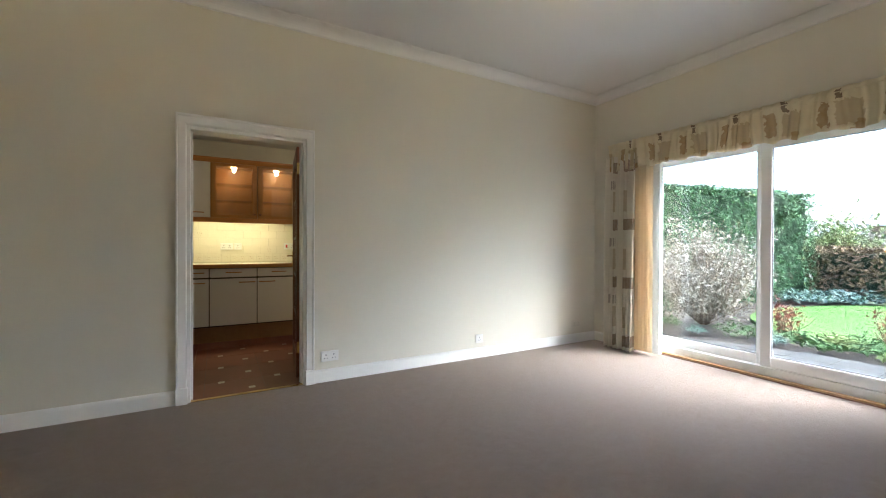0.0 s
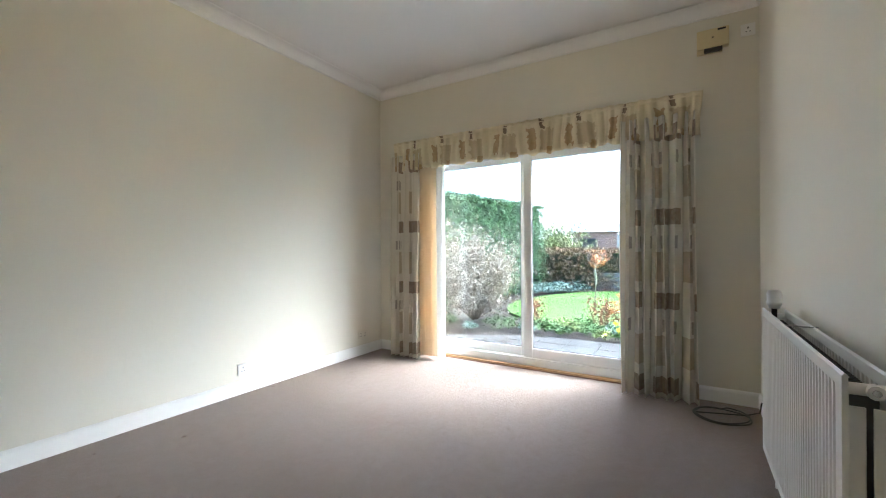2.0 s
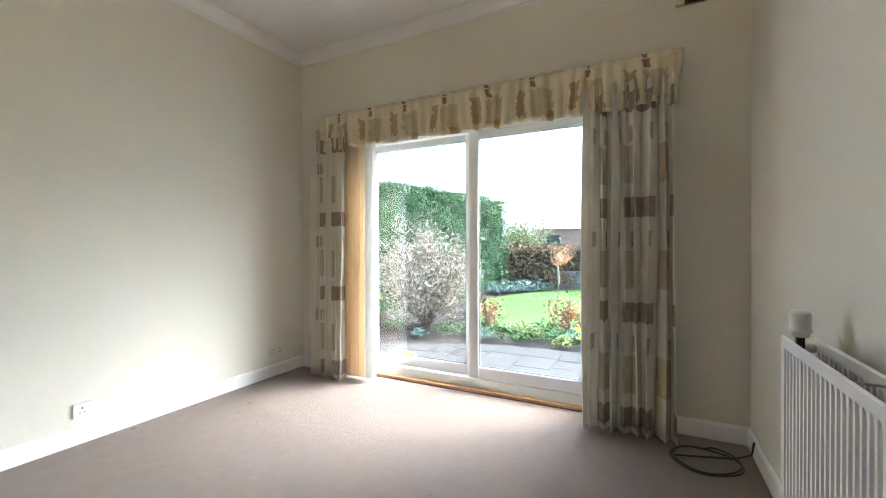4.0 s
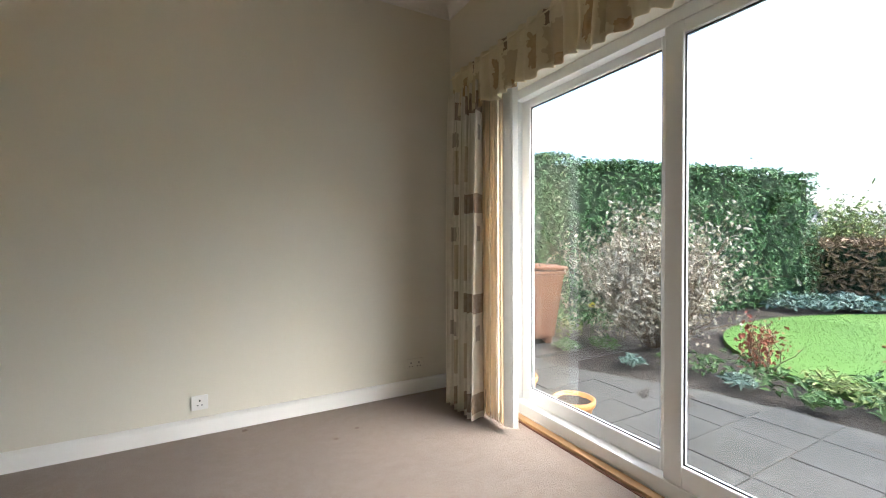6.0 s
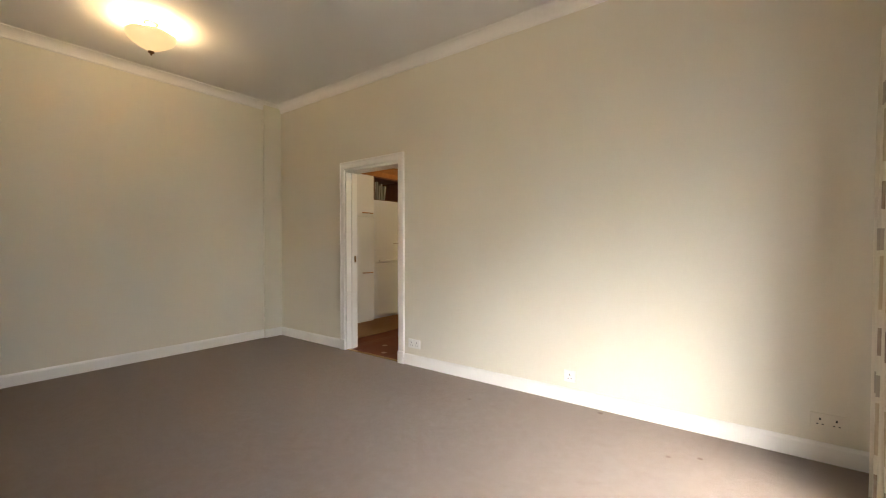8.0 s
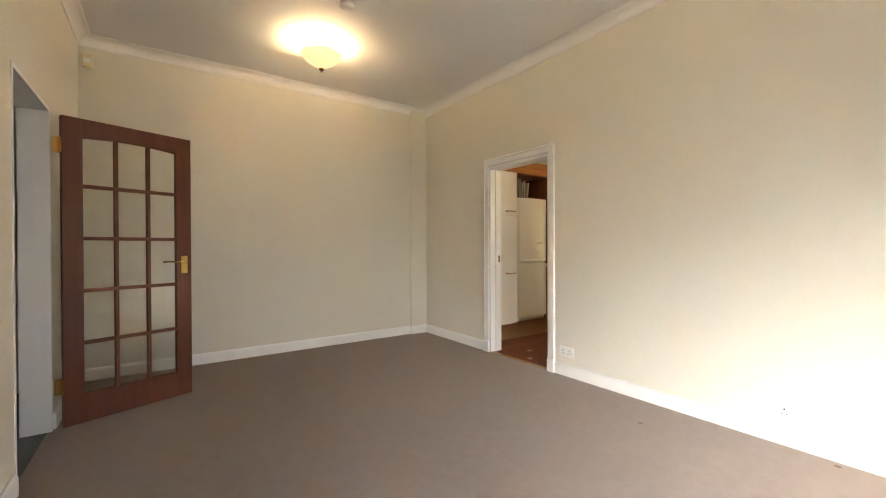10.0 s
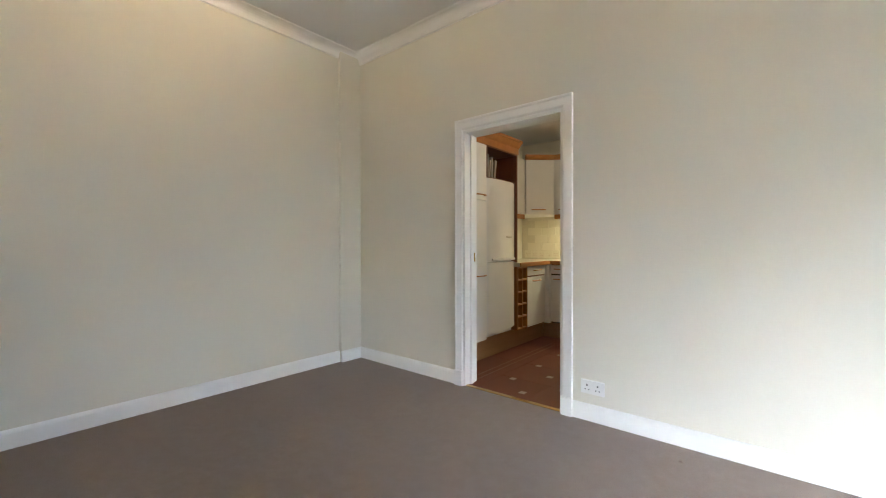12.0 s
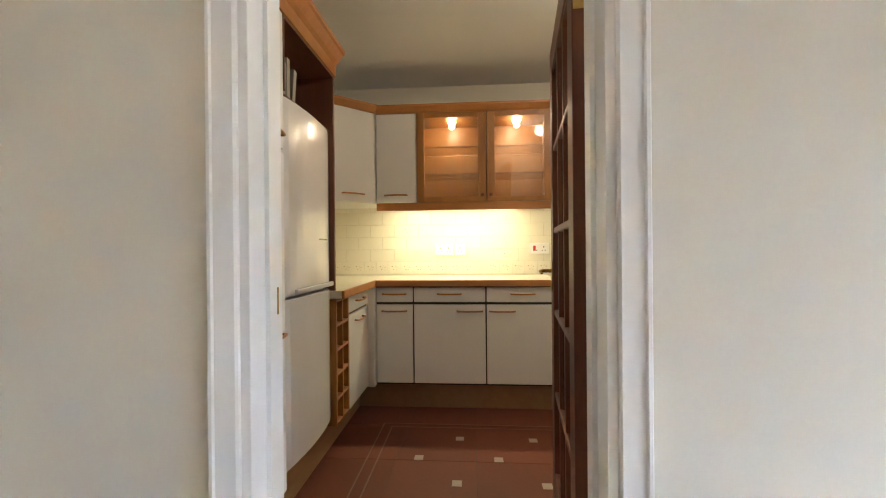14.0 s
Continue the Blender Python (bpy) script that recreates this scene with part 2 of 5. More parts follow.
def fabric(name, frill=False):
    """Cream cloth with brown and tan blocks and small dark motifs; UV is in metres of cloth."""
    m, t, s = material(name)
    uv = t.nodes.new("ShaderNodeUVMap")
    wob = t.nodes.new("ShaderNodeTexNoise")
    wob.inputs["Scale"].default_value = 25
    t.links.new(uv.outputs[0], wob.inputs["Vector"])
    sep = t.nodes.new("ShaderNodeSeparateXYZ")
    t.links.new(uv.outputs[0], sep.inputs[0])
    wb = calc(t, "MULTIPLY", calc(t, "SUBTRACT", wob.outputs[0], 0.5), 0.02 if not frill else 0.09)
    u, v = calc(t, "ADD", sep.outputs[0], wb), calc(t, "ADD", sep.outputs[1], wb)
    cu = calc(t, "DIVIDE", u, 0.33 if not frill else 0.23)
    fu = calc(t, "FRACT", cu)
    par = calc(t, "MODULO", calc(t, "FLOOR", cu), 2.0)
    fv = calc(t, "FRACT", calc(t, "ADD", calc(t, "DIVIDE", v, 0.64 if not frill else 0.5), calc(t, "MULTIPLY", par, 0.0 if not frill else 0.35)))

    def between(x, lo, hi):
        return calc(t, "MULTIPLY", calc(t, "GREATER_THAN", x, lo), calc(t, "LESS_THAN", x, hi))

    weave = t.nodes.new("ShaderNodeTexNoise")
    weave.inputs["Scale"].default_value = 500
    t.links.new(uv.outputs[0], weave.inputs["Vector"])
    cream = ((0.88, 0.84, 0.74), (0.82, 0.77, 0.66)) if not frill else ((0.80, 0.73, 0.54), (0.74, 0.66, 0.47))
    c = blend(t, weave.outputs[0], *cream)
    tan = calc(t, "MULTIPLY", between(fv, 0.40, 0.76), calc(t, "MULTIPLY", par, between(fu, 0.05, 0.8)))
    c = blend(t, calc(t, "MULTIPLY", tan, 0.6), c, (0.50, 0.39, 0.22))
    brown = calc(t, "MULTIPLY", between(fv, 0.08, 0.27 if not frill else 0.44), between(fu, 0.0, 0.9 if not frill else 0.36))
    c = blend(t, calc(t, "MULTIPLY", calc(t, "MULTIPLY", brown, calc(t, "GREATER_THAN", calc(t, "FRACT", calc(t, "MULTIPLY", calc(t, "FLOOR", cu), 0.618)), 0.3 if not frill else -1.0)), calc(t, "ADD", 0.5, calc(t, "MULTIPLY", wob.outputs[0], 0.5))), c, (0.27, 0.175, 0.105) if not frill else (0.44, 0.28, 0.13))
    dark = calc(t, "MULTIPLY", between(fv, 0.80, 0.95), between(fu, 0.62, 0.80))
    c = blend(t, calc(t, "MULTIPLY", dark, 0.8 if frill else 0.5), c, (0.17, 0.105, 0.07))
    t.links.new(c, s.inputs["Base Color"])
    s.inputs["Roughness"].default_value, s.inputs["Specular IOR Level"].default_value = 0.9, 0.15
    s.inputs["Sheen Weight"].default_value = 0.2
    bump(t, s, weave.outputs[0], 0.2, 0.002)
    tr = t.nodes.new("ShaderNodeBsdfTranslucent")
    t.links.new(c, tr.inputs[0])
    mix = t.nodes.new("ShaderNodeMixShader")
    mix.inputs[0].default_value = 0.15
    t.links.new(s.outputs[0], mix.inputs[1])
    t.links.new(tr.outputs[0], mix.inputs[2])
    t.links.new(mix.outputs[0], t.nodes["Material Output"].inputs[0])
    return m


CURTAIN, FRILL = fabric("patterned curtain cloth"), fabric("patterned pelmet cloth", True)


def sheer(name, color, share):
    m, t, s = material(name)
    s.inputs["Base Color"].default_value, s.inputs["Roughness"].default_value = (*color, 1), 0.8
    n = noise_tex(t, 220, 2)
    bump(t, s, n, 0.15, 0.002)
    tr = t.nodes.new("ShaderNodeBsdfTranslucent")
    tr.inputs[0].default_value = (*color, 1)
    mix = t.nodes.new("ShaderNodeMixShader")
    mix.inputs[0].default_value = share
    t.links.new(s.outputs[0], mix.inputs[1])
    t.links.new(tr.outputs[0], mix.inputs[2])
    t.links.new(mix.outputs[0], t.nodes["Material Output"].inputs[0])
    return m


BLIND = sheer("peach blind cloth", (0.92, 0.84, 0.71), 0.55)
BLIND_WHITE = sheer("white blind cloth", (0.88, 0.88, 0.86), 0.4)


def glass(name, tint=(1, 1, 1), rough=0.0):
    m, t, s = material(name)
    s.inputs["Base Color"].default_value = (*tint, 1)
    s.inputs["Transmission Weight"].default_value, s.inputs["Roughness"].default_value, s.inputs["IOR"].default_value = 1.0, rough, 1.45
    return m


# grey tint added to darken the bright garden behind; daylight enters past it
PANE = glass("view-dimming window glass", (0.46, 0.47, 0.465))
CLEAR = glass("door glass", (0.95, 0.96, 0.95))


def glowing(name, color, strength):
    m, t, s = material(name)
    s.inputs["Base Color"].default_value = (0.8, 0.75, 0.65, 1)
    s.inputs["Emission Color"].default_value, s.inputs["Emission Strength"].default_value = (*color, 1), strength
    return m


LAMP_GLASS = glowing("lit opal glass", (1.0, 0.60, 0.24), 0.045)
BULB = glowing("lit bulb", (1.0, 0.75, 0.4), 1.2)
TUBE = glowing("lit strip lamp", (1.0, 0.80, 0.38), 1.2)
SPOT = glowing("lit spot lamp", (1.0, 0.75, 0.40), 3.0)


# ---- building helpers ----
def mesh_of(bm, name, mat):
    me = bpy.data.meshes.new(name)
    bm.to_mesh(me)
    bm.free()
    me.materials.append(mat)
    return me


def part(name, bm, mat, parent=None, label="", smooth=False):
    me = mesh_of(bm, name, mat)
    if smooth:
        me.shade_smooth()
    ob = new(name, me)
    if parent:
        ob.parent = parent
    return tagged(ob, label)


def thing(name, label, category, at=(0, 0, 0), turn=0.0, group=""):
    ob = new(name)
    ob.matrix_basis = pose(*at, 0, 0, turn)
    ob.empty_display_size = 0.1
    return tagged(ob, label, category, group)


def boxes(*spans, bevel=0.0):
    """One bmesh of boxes given as (x0, x1, y0, y1, z0, z1)."""
    bm = bmesh.new()
    for x0, x1, y0, y1, z0, z1 in spans:
        geo = bmesh.ops.create_cube(bm, size=1.0, matrix=Matrix.LocRotScale(
            ((x0 + x1) / 2, (y0 + y1) / 2, (z0 + z1) / 2), None, (abs(x1 - x0), abs(y1 - y0), abs(z1 - z0))))
        if bevel:
            vs = set(geo["verts"])
            es = [e for e in bm.edges if e.verts[0] in vs]
            bmesh.ops.bevel(bm, geom=es, offset=bevel, segments=2, affect="EDGES", profile=0.5)
    return bm


def lathe(profile, steps=32):
    """A turned shape from (radius, z) pairs."""
    bm = bmesh.new()
    rings = []
    for r, z in profile:
        if r < 1e-5:
            rings.append([bm.verts.new((0, 0, z))])
        else:
            rings.append([bm.verts.new((r * math.cos(a), r * math.sin(a), z)) for a in np.linspace(0, math.tau, steps, False)])
    for a, b in zip(rings, rings[1:]):
        for i in range(steps):
            j = (i + 1) % steps
            q = [a[i % len(a)], a[j % len(a)], b[j % len(b)], b[i % len(b)]]
            q = list(dict.fromkeys(q))
            if len(q) > 2:
                bm.faces.new(q)
    bmesh.ops.recalc_face_normals(bm, faces=bm.faces)
    return bm


def tube(points, radius, sides=8, taper=1.0):
    """A round bar along points."""
    bm = bmesh.new()
    pts = [Vector(p) for p in points]
    rings = []
    for i, p in enumerate(pts):
        d = (pts[min(i + 1, len(pts) - 1)] - pts[max(i - 1, 0)]).normalized()
        q = d.to_track_quat("Z", "Y")
        r = radius * (1 + (taper - 1) * i / max(1, len(pts) - 1))
        rings.append([bm.verts.new(p + q @ Vector((r * math.cos(a), r * math.sin(a), 0))) for a in np.linspace(0, math.tau, sides, False)])
    for a, b in zip(rings, rings[1:]):
        for i in range(sides):
            bm.faces.new((a[i], a[(i + 1) % sides], b[(i + 1) % sides], b[i]))
    bm.faces.new(rings[0][::-1])
    bm.faces.new(rings[-1])
    return bm


def sweep(profile, start, end, normal):
    """A moulding: profile of (out, up) pairs swept from start to end, out along normal."""
    bm = bmesh.new()
    s, e, n = Vector(start), Vector(end), Vector(normal)
    a = [bm.verts.new(s + n * o + Vector((0, 0, u))) for o, u in profile]
    b = [bm.verts.new(e + n * o + Vector((0, 0, u))) for o, u in profile]
    k = len(profile)
    for i in range(k):
        bm.faces.new((a[i], a[(i + 1) % k], b[(i + 1) % k], b[i]))
    bm.faces.new(a[::-1])
    bm.faces.new(b)
    bmesh.ops.recalc_face_normals(bm, faces=bm.faces)
    return bm


def shell(name, label, bm, mat, category="wall"):
    return tagged(part(name, bm, mat, None, label), category=category, kind="structure")


# ---- the large structure ----
X0, X1, Y0, Y1, CEIL_Z = 0.25, 5.84, 1.17, 4.69, 2.975
KX0, KX1, KY0, KY1, KZ = 0.76, 3.05, 4.84, 7.085, 2.46
DX0, DX1, DZ = 1.557, 2.393, 2.015          # opening to the kitchen
HX0, HX1, HZ = 1.385, 2.19, 2.03          # opening to the hall
WY0, WY1, WZ = 1.86, 4.08, 2.13           # patio door opening

floor = shell("floor", "beige twist pile carpet with small furniture marks", boxes((X0 - 0.1, X1 + 0.3, Y0 - 0.02, Y1 + 0.02, -0.15, 0)), CARPET, "floor")
shell("ceiling", "white painted ceiling", boxes((X0 - 0.2, X1 + 0.2, Y0 - 0.2, Y1 + 0.14, CEIL_Z, CEIL_Z + 0.2)), CEIL, "ceiling")
shell("wall_north", "cream papered wall with doorway to the kitchen", boxes(
    (X0 - 0.2, DX0, Y1, KY0, -0.15, CEIL_Z), (DX1, X1 + 0.34, Y1, KY0, -0.15, CEIL_Z), (DX0, DX1, Y1, KY0, DZ, CEIL_Z)), WALL)
shell("wall_west", "cream papered end wall", boxes((X0 - 0.2, X0, Y0 - 0.2, Y1, -0.15, CEIL_Z)), WALL)
shell("wall_pier", "shallow cream pier in the corner", boxes((X0, X0 + 0.035, Y1 - 0.235, Y1, 0, CEIL_Z - 0.02)), WALL)
shell("wall_south", "cream papered wall with doorway to the hall", boxes(
    (X0, HX0, Y0 - 0.14, Y0, -0.15, CEIL_Z), (HX1, X1 + 0.34, Y0 - 0.14, Y0, -0.15, CEIL_Z), (HX0, HX1, Y0 - 0.14, Y0, HZ, CEIL_Z)), WALL)
shell("wall_east", "cream papered wall round the patio door", boxes(
    (X1, X1 + 0.3, Y0, WY0, -0.15, CEIL_Z), (X1, X1 + 0.3, WY1, Y1, -0.15, CEIL_Z), (X1, X1 + 0.3, WY0, WY1, WZ, CEIL_Z)), WALL)

COVE = [(0, -0.085)] + [(0.012 + 0.073 * (1 - math.cos(a)), -0.078 + 0.07 * math.sin(a)) for a in np.linspace(0, math.pi / 2, 7)] + [(0.095, -0.004), (0.095, 0), (0, 0)]
for nm, s, e, n in (("north", (X0, Y1), (X1, Y1), (0, -1, 0)), ("south", (X0, Y0), (X1, Y0), (0, 1, 0)),
                    ("west", (X0, Y0), (X0, Y1), (1, 0, 0)), ("east", (X1, Y0), (X1, Y1), (-1, 0, 0))):
    shell("trim_coving_" + nm, "white plaster coving", sweep(COVE, (*s, CEIL_Z - 0.002), (*e, CEIL_Z - 0.002), n), CEIL, "coving")

SKIRT = [(0, 0), (0.016, 0), (0.016, 0.085), (0.012, 0.097), (0.006, 0.105), (0, 0.105)]
for nm, s, e, n in (("north_a", (X0, Y1), (DX0 - 0.07, Y1), (0, -1, 0)), ("north_b", (DX1 + 0.066, Y1), (X1, Y1), (0, -1, 0)),
                    ("south_a", (X0, Y0), (HX0 - 0.02, Y0), (0, 1, 0)), ("south_b", (HX1 + 0.02, Y0), (X1, Y0), (0, 1, 0)),
                    ("west", (X0, Y0), (X0, Y1 - 0.235), (1, 0, 0)), ("pier", (X0 + 0.035, Y1 - 0.24), (X0 + 0.035, Y1), (1, 0, 0)),
                    ("east_a", (X1, Y0), (X1, WY0), (-1, 0, 0)), ("east_b", (X1, WY1), (X1, Y1), (-1, 0, 0))):
    shell("baseboard_" + nm, "white painted skirting board", sweep(SKIRT, (*s, 0.001), (*e, 0.001), n), TRIM, "skirting board")

# kitchen doorway: lining, architraves and plinth blocks
kd = tagged(new("doorway_kitchen"), "white painted door lining and architrave", "doorway", kind="structure")
part("lining", boxes((DX0 - 0.003, DX0 + 0.025, Y1 - 0.004, KY0 + 0.004, 0, DZ), (DX1 - 0.025, DX1 + 0.003, Y1 - 0.004, KY0 + 0.004, 0, DZ),
                     (DX0 + 0.025, DX1 - 0.025, Y1 - 0.004, KY0 + 0.004, DZ - 0.025, DZ + 0.003), bevel=0.002), TRIM, kd)
part("door_stop", boxes((DX0 + 0.025, DX0 + 0.037, KY0 - 0.085, KY0 - 0.05, 0, DZ - 0.025), (DX1 - 0.037, DX1 - 0.025, KY0 - 0.085, KY0 - 0.05, 0, DZ - 0.025)), TRIM, kd)


def upright(outer, sgn, z0, z1):
    """An architrave post, its moulded section running up the wall."""
    bm = bmesh.new()
    prof = [(0, 0), (0, 0.022), (0.003, 0.025), (0.010, 0.025), (0.013, 0.019), (0.060, 0.017), (0.065, 0.012), (0.066, 0.008), (0.066, 0)]
    lo, hi = ([bm.verts.new((outer + sgn * u, Y1 - o, z)) for u, o in prof] for z in (z0, z1))
    k = len(prof)
    for i in range(k):
        bm.faces.new((lo[i], lo[(i + 1) % k], hi[(i + 1) % k], hi[i]))
    bm.faces.new(lo[::-1])
    bm.faces.new(hi)
    bmesh.ops.recalc_face_normals(bm, faces=bm.faces)
    return bm


AL, AR = DX0 - 0.064, DX1 + 0.062
for o, sg in ((AL, 1), (AR, -1)):
    part("architrave", upright(o, sg, 0.12, DZ + 0.082), TRIM, kd)
    part("plinth_block", boxes((min(o, o + sg * 0.07) - 0.002, max(o, o + sg * 0.07) + 0.002, Y1 - 0.034, Y1, 0.001, 0.12), bevel=0.003), TRIM, kd)
part("architrave", sweep([(0, 0), (0.008, 0), (0.012, 0.004), (0.018, 0.014), (0.020, 0.06), (0.0275, 0.066), (0.0275, 0.078), (0.0235, 0.0815), (0, 0.0815)],
                         (AL + 0.005, Y1, DZ), (AR - 0.005, Y1, DZ), (0, -1, 0)), TRIM, kd)
part("threshold", boxes((DX0 + 0.025, DX1 - 0.025, Y1 + 0.0, Y1 + 0.035, 0.0, 0.006), bevel=0.002), BRASS, kd, "brass threshold strip")
part("keeper_plate", boxes((DX0 + 0.025, DX0 + 0.027, KY0 - 0.045, KY0 - 0.02, 0.98, 1.05)), BRASS, kd, "brass latch keeper")

# hall doorway lining and the hall behind
hd = tagged(new("doorway_hall"), "white painted door lining to the hall", "doorway", kind="structure")
part("lining", boxes((HX0 - 0.003, HX0 + 0.022, Y0 - 0.144, Y0 + 0.004, 0, HZ), (HX1 - 0.022, HX1 + 0.003, Y0 - 0.144, Y0 + 0.004, 0, HZ),
                     (HX0 + 0.022, HX1 - 0.022, Y0 - 0.144, Y0 + 0.004, HZ - 0.022, HZ + 0.003), bevel=0.002), TRIM, hd)
shell("hall_floor", "dark grey hall carpet", boxes((0.3, 3.3, -0.9, Y0 - 0.02, -0.15, -0.004)), HALL_CARPET, "floor")
shell("hall_wall", "plain pale hall walls", boxes((0.2, 0.3, -0.9, Y0 - 0.14, -0.15, 2.6), (3.3, 3.4, -0.9, Y0 - 0.14, -0.15, 2.6), (0.2, 3.4, -1.0, -0.9, -0.15, 2.6)), CEIL)
shell("hall_ceiling", "white hall ceiling", boxes((0.2, 3.4, -1.0, Y0 - 0.14, 2.6, 2.7)), CEIL, "ceiling")

# kitchen shell
shell("kitchen_floor_base", "dark vinyl floor under the kitchen tiles", boxes((KX0, KX1, Y1 + 0.02, KY1, -0.15, -0.003)), VINYL_BASE, "floor")
shell("kitchen_wall_north", "cream painted kitchen wall", boxes((KX0 - 0.1, KX1 + 0.1, KY1, KY1 + 0.1, -0.15, KZ)), WALL)
shell("kitchen_wall_west", "cream painted kitchen wall", boxes((KX0 - 0.1, KX0, KY0, KY1, -0.15, KZ)), WALL)
shell("kitchen_wall_east", "cream painted kitchen wall", boxes((KX1, KX1 + 0.1, KY0, KY1, -0.15, KZ)), WALL)
shell("kitchen_ceiling", "white kitchen ceiling", boxes((KX0 - 0.1, KX1 + 0.1, KY0, KY1 + 0.1, KZ, KZ + 0.1)), CEIL, "ceiling")

# ---- patio door ----
FX = 5.955                                # inner face of the frame
win = tagged(new("window_1"), "white plastic sliding patio door with two large panes", "patio door", kind="structure")
part("window_frame", boxes((FX, FX + 0.12, WY0, WY0 + 0.06, 0.03, WZ), (FX, FX + 0.12, WY1 - 0.06, WY1, 0.03, WZ),
                           (FX, FX + 0.12, WY0 + 0.06, WY1 - 0.06, WZ - 0.06, WZ), (FX, FX + 0.12, WY0 + 0.06, WY1 - 0.06, 0.03, 0.095), bevel=0.004), UPVC, win)


def sash(x, y0, y1, z0, z1, stiles, label):
    s = part("sash", boxes((x, x + 0.045, y0, y0 + stiles[0], z0, z1), (x, x + 0.045, y1 - stiles[1], y1, z0, z1),
                           (x, x + 0.045, y0 + stiles[0], y1 - stiles[1], z1 - 0.06, z1), (x, x + 0.045, y0 + stiles[0], y1 - stiles[1], z0, z0 + 0.095), bevel=0.006), UPVC, win, label)
    g0, g1, h0, h1 = y0 + stiles[0] - 0.004, y1 - stiles[1] + 0.004, z0 + 0.091, z1 - 0.056
    p = part("pane", boxes((x + 0.018, x + 0.026, g0, g1, h0, h1)), PANE, s, "glass pane tinted to dim the garden view")
    p.visible_shadow = False
    part("gasket", boxes((x + 0.012, x + 0.017, g0 + 0.004, g0 + 0.010, h0 + 0.004, h1 - 0.004), (x + 0.012, x + 0.017, g1 - 0.010, g1 - 0.004, h0 + 0.004, h1 - 0.004),
                         (x + 0.012, x + 0.017, g0 + 0.010, g1 - 0.010, h0 + 0.004, h0 + 0.010), (x + 0.012, x + 0.017, g0 + 0.010, g1 - 0.010, h1 - 0.010, h1 - 0.004)), BLACK, s, "black rubber gasket")


sash(FX + 0.006, WY0 + 0.055, 2.99, 0.097, WZ - 0.058, (0.08, 0.085), "sliding white sash")
sash(FX + 0.062, 2.97, WY1 - 0.055, 0.085, WZ - 0.05, (0.07, 0.08), "fixed white sash")
part("window_sill", boxes((FX - 0.05, FX + 0.0, WY0 - 0.03, WY1 + 0.03, -0.004, 0.022), bevel=0.003), PINE, win, "pale oak threshold strip")
# solid dark strip drawn in place of the shaded gap before the oak
part("gap_shade_strip", boxes((FX - 0.062, FX - 0.05, WY0, WY1, -0.004, 0.006)), DARK_WOOD, win, "dark strip for the shade in the gap along the threshold")
part("step", boxes((FX + 0.0, FX + 0.25, WY0, WY1, -0.15, 0.03)), UPVC, win)


# ---- curtains, pelmet and blind ----
def cloth(name, mat, label, line, z0, z1, parent=None, rows=24, category="", rag=0.0, flare=0.0):
    """Hanging cloth along a plan line [(x, y)], with lengths of cloth as UV and a little thickness."""
    line = [Vector((*p, 0)) for p in line]
    run = [0.0]
    for a, b in zip(line, line[1:]):
        run.append(run[-1] + (b - a).length)
    bm = bmesh.new()
    lay = bm.loops.layers.uv.new("UVMap")
    mid = sum(line, Vector()) / len(line)
    grid, uvs = [], {}
    for i, (p, u) in enumerate(zip(line, run)):
        col = []
        for k in range(rows + 1):
            f = k / rows
            z = z0 + (z1 - z0) * f + rag * (1 - f) * math.sin(u * 19 + 1.3 * math.sin(u * 7))
            calm = 1 - flare * f * f
            q = mid + (p - mid) * 1.0
            q.x = mid.x + (p.x - mid.x) * calm + 0.006 * math.sin(u * 31 + f * 5) * (1 - f)
            q.y = p.y + 0.012 * math.sin(f * 3 + u * 9)
            w = bm.verts.new((q.x, q.y, z))
            uvs[w] = (u, z)
            col.append(w)
        grid.append(col)
    for a, b in zip(grid, grid[1:]):
        for k in range(rows):
            f = bm.faces.new((a[k], b[k], b[k + 1], a[k + 1]))
            for lp in f.loops:
                lp[lay].uv = uvs[lp.vert]
    ob = part(name, bm, mat, parent, label, smooth=True)
    so = ob.modifiers.new("thickness", "SOLIDIFY")
    so.thickness, so.offset = 0.003, 0
    if category:
        tagged(ob, category=category, group="patio door curtains")
    return ob


def pleats(y0, y1, x, depth, count, seed, per=10):
    """A pleated plan line, its folds uneven."""
    rng = np.random.default_rng(seed)
    pts, n = [], count * per
    amp = rng.uniform(0.65, 1.2, count + 1)
    wid = np.cumsum(np.r_[0, rng.uniform(0.7, 1.3, count)])
    wid = wid / wid[-1]
    for i in range(n + 1):
        k, f = min(i // per, count - 1), (i - per * min(i // per, count - 1)) / per
        s = wid[k] + (wid[k + 1] - wid[k]) * f
        a = math.tau * f
        y = y0 + (y1 - y0) * s - (y1 - y0) / count * 0.16 * math.sin(2 * a)
        pts.append((x + depth * amp[k] * (0.5 - 0.5 * math.cos(a)) - depth / 2, y))
    return pts


cloth("curtain", CURTAIN, "drawn-back cream curtain with brown and tan blocks", pleats(2.06, 1.56, 5.69, 0.14, 8, 3), 0.012, 2.16, category="curtain", flare=0.35)
cloth("curtain", CURTAIN, "bunched cream curtain with brown blocks beside the corner", pleats(4.37, 4.03, 5.685, 0.13, 6, 8), 0.012, 2.16, category="curtain", flare=0.45)

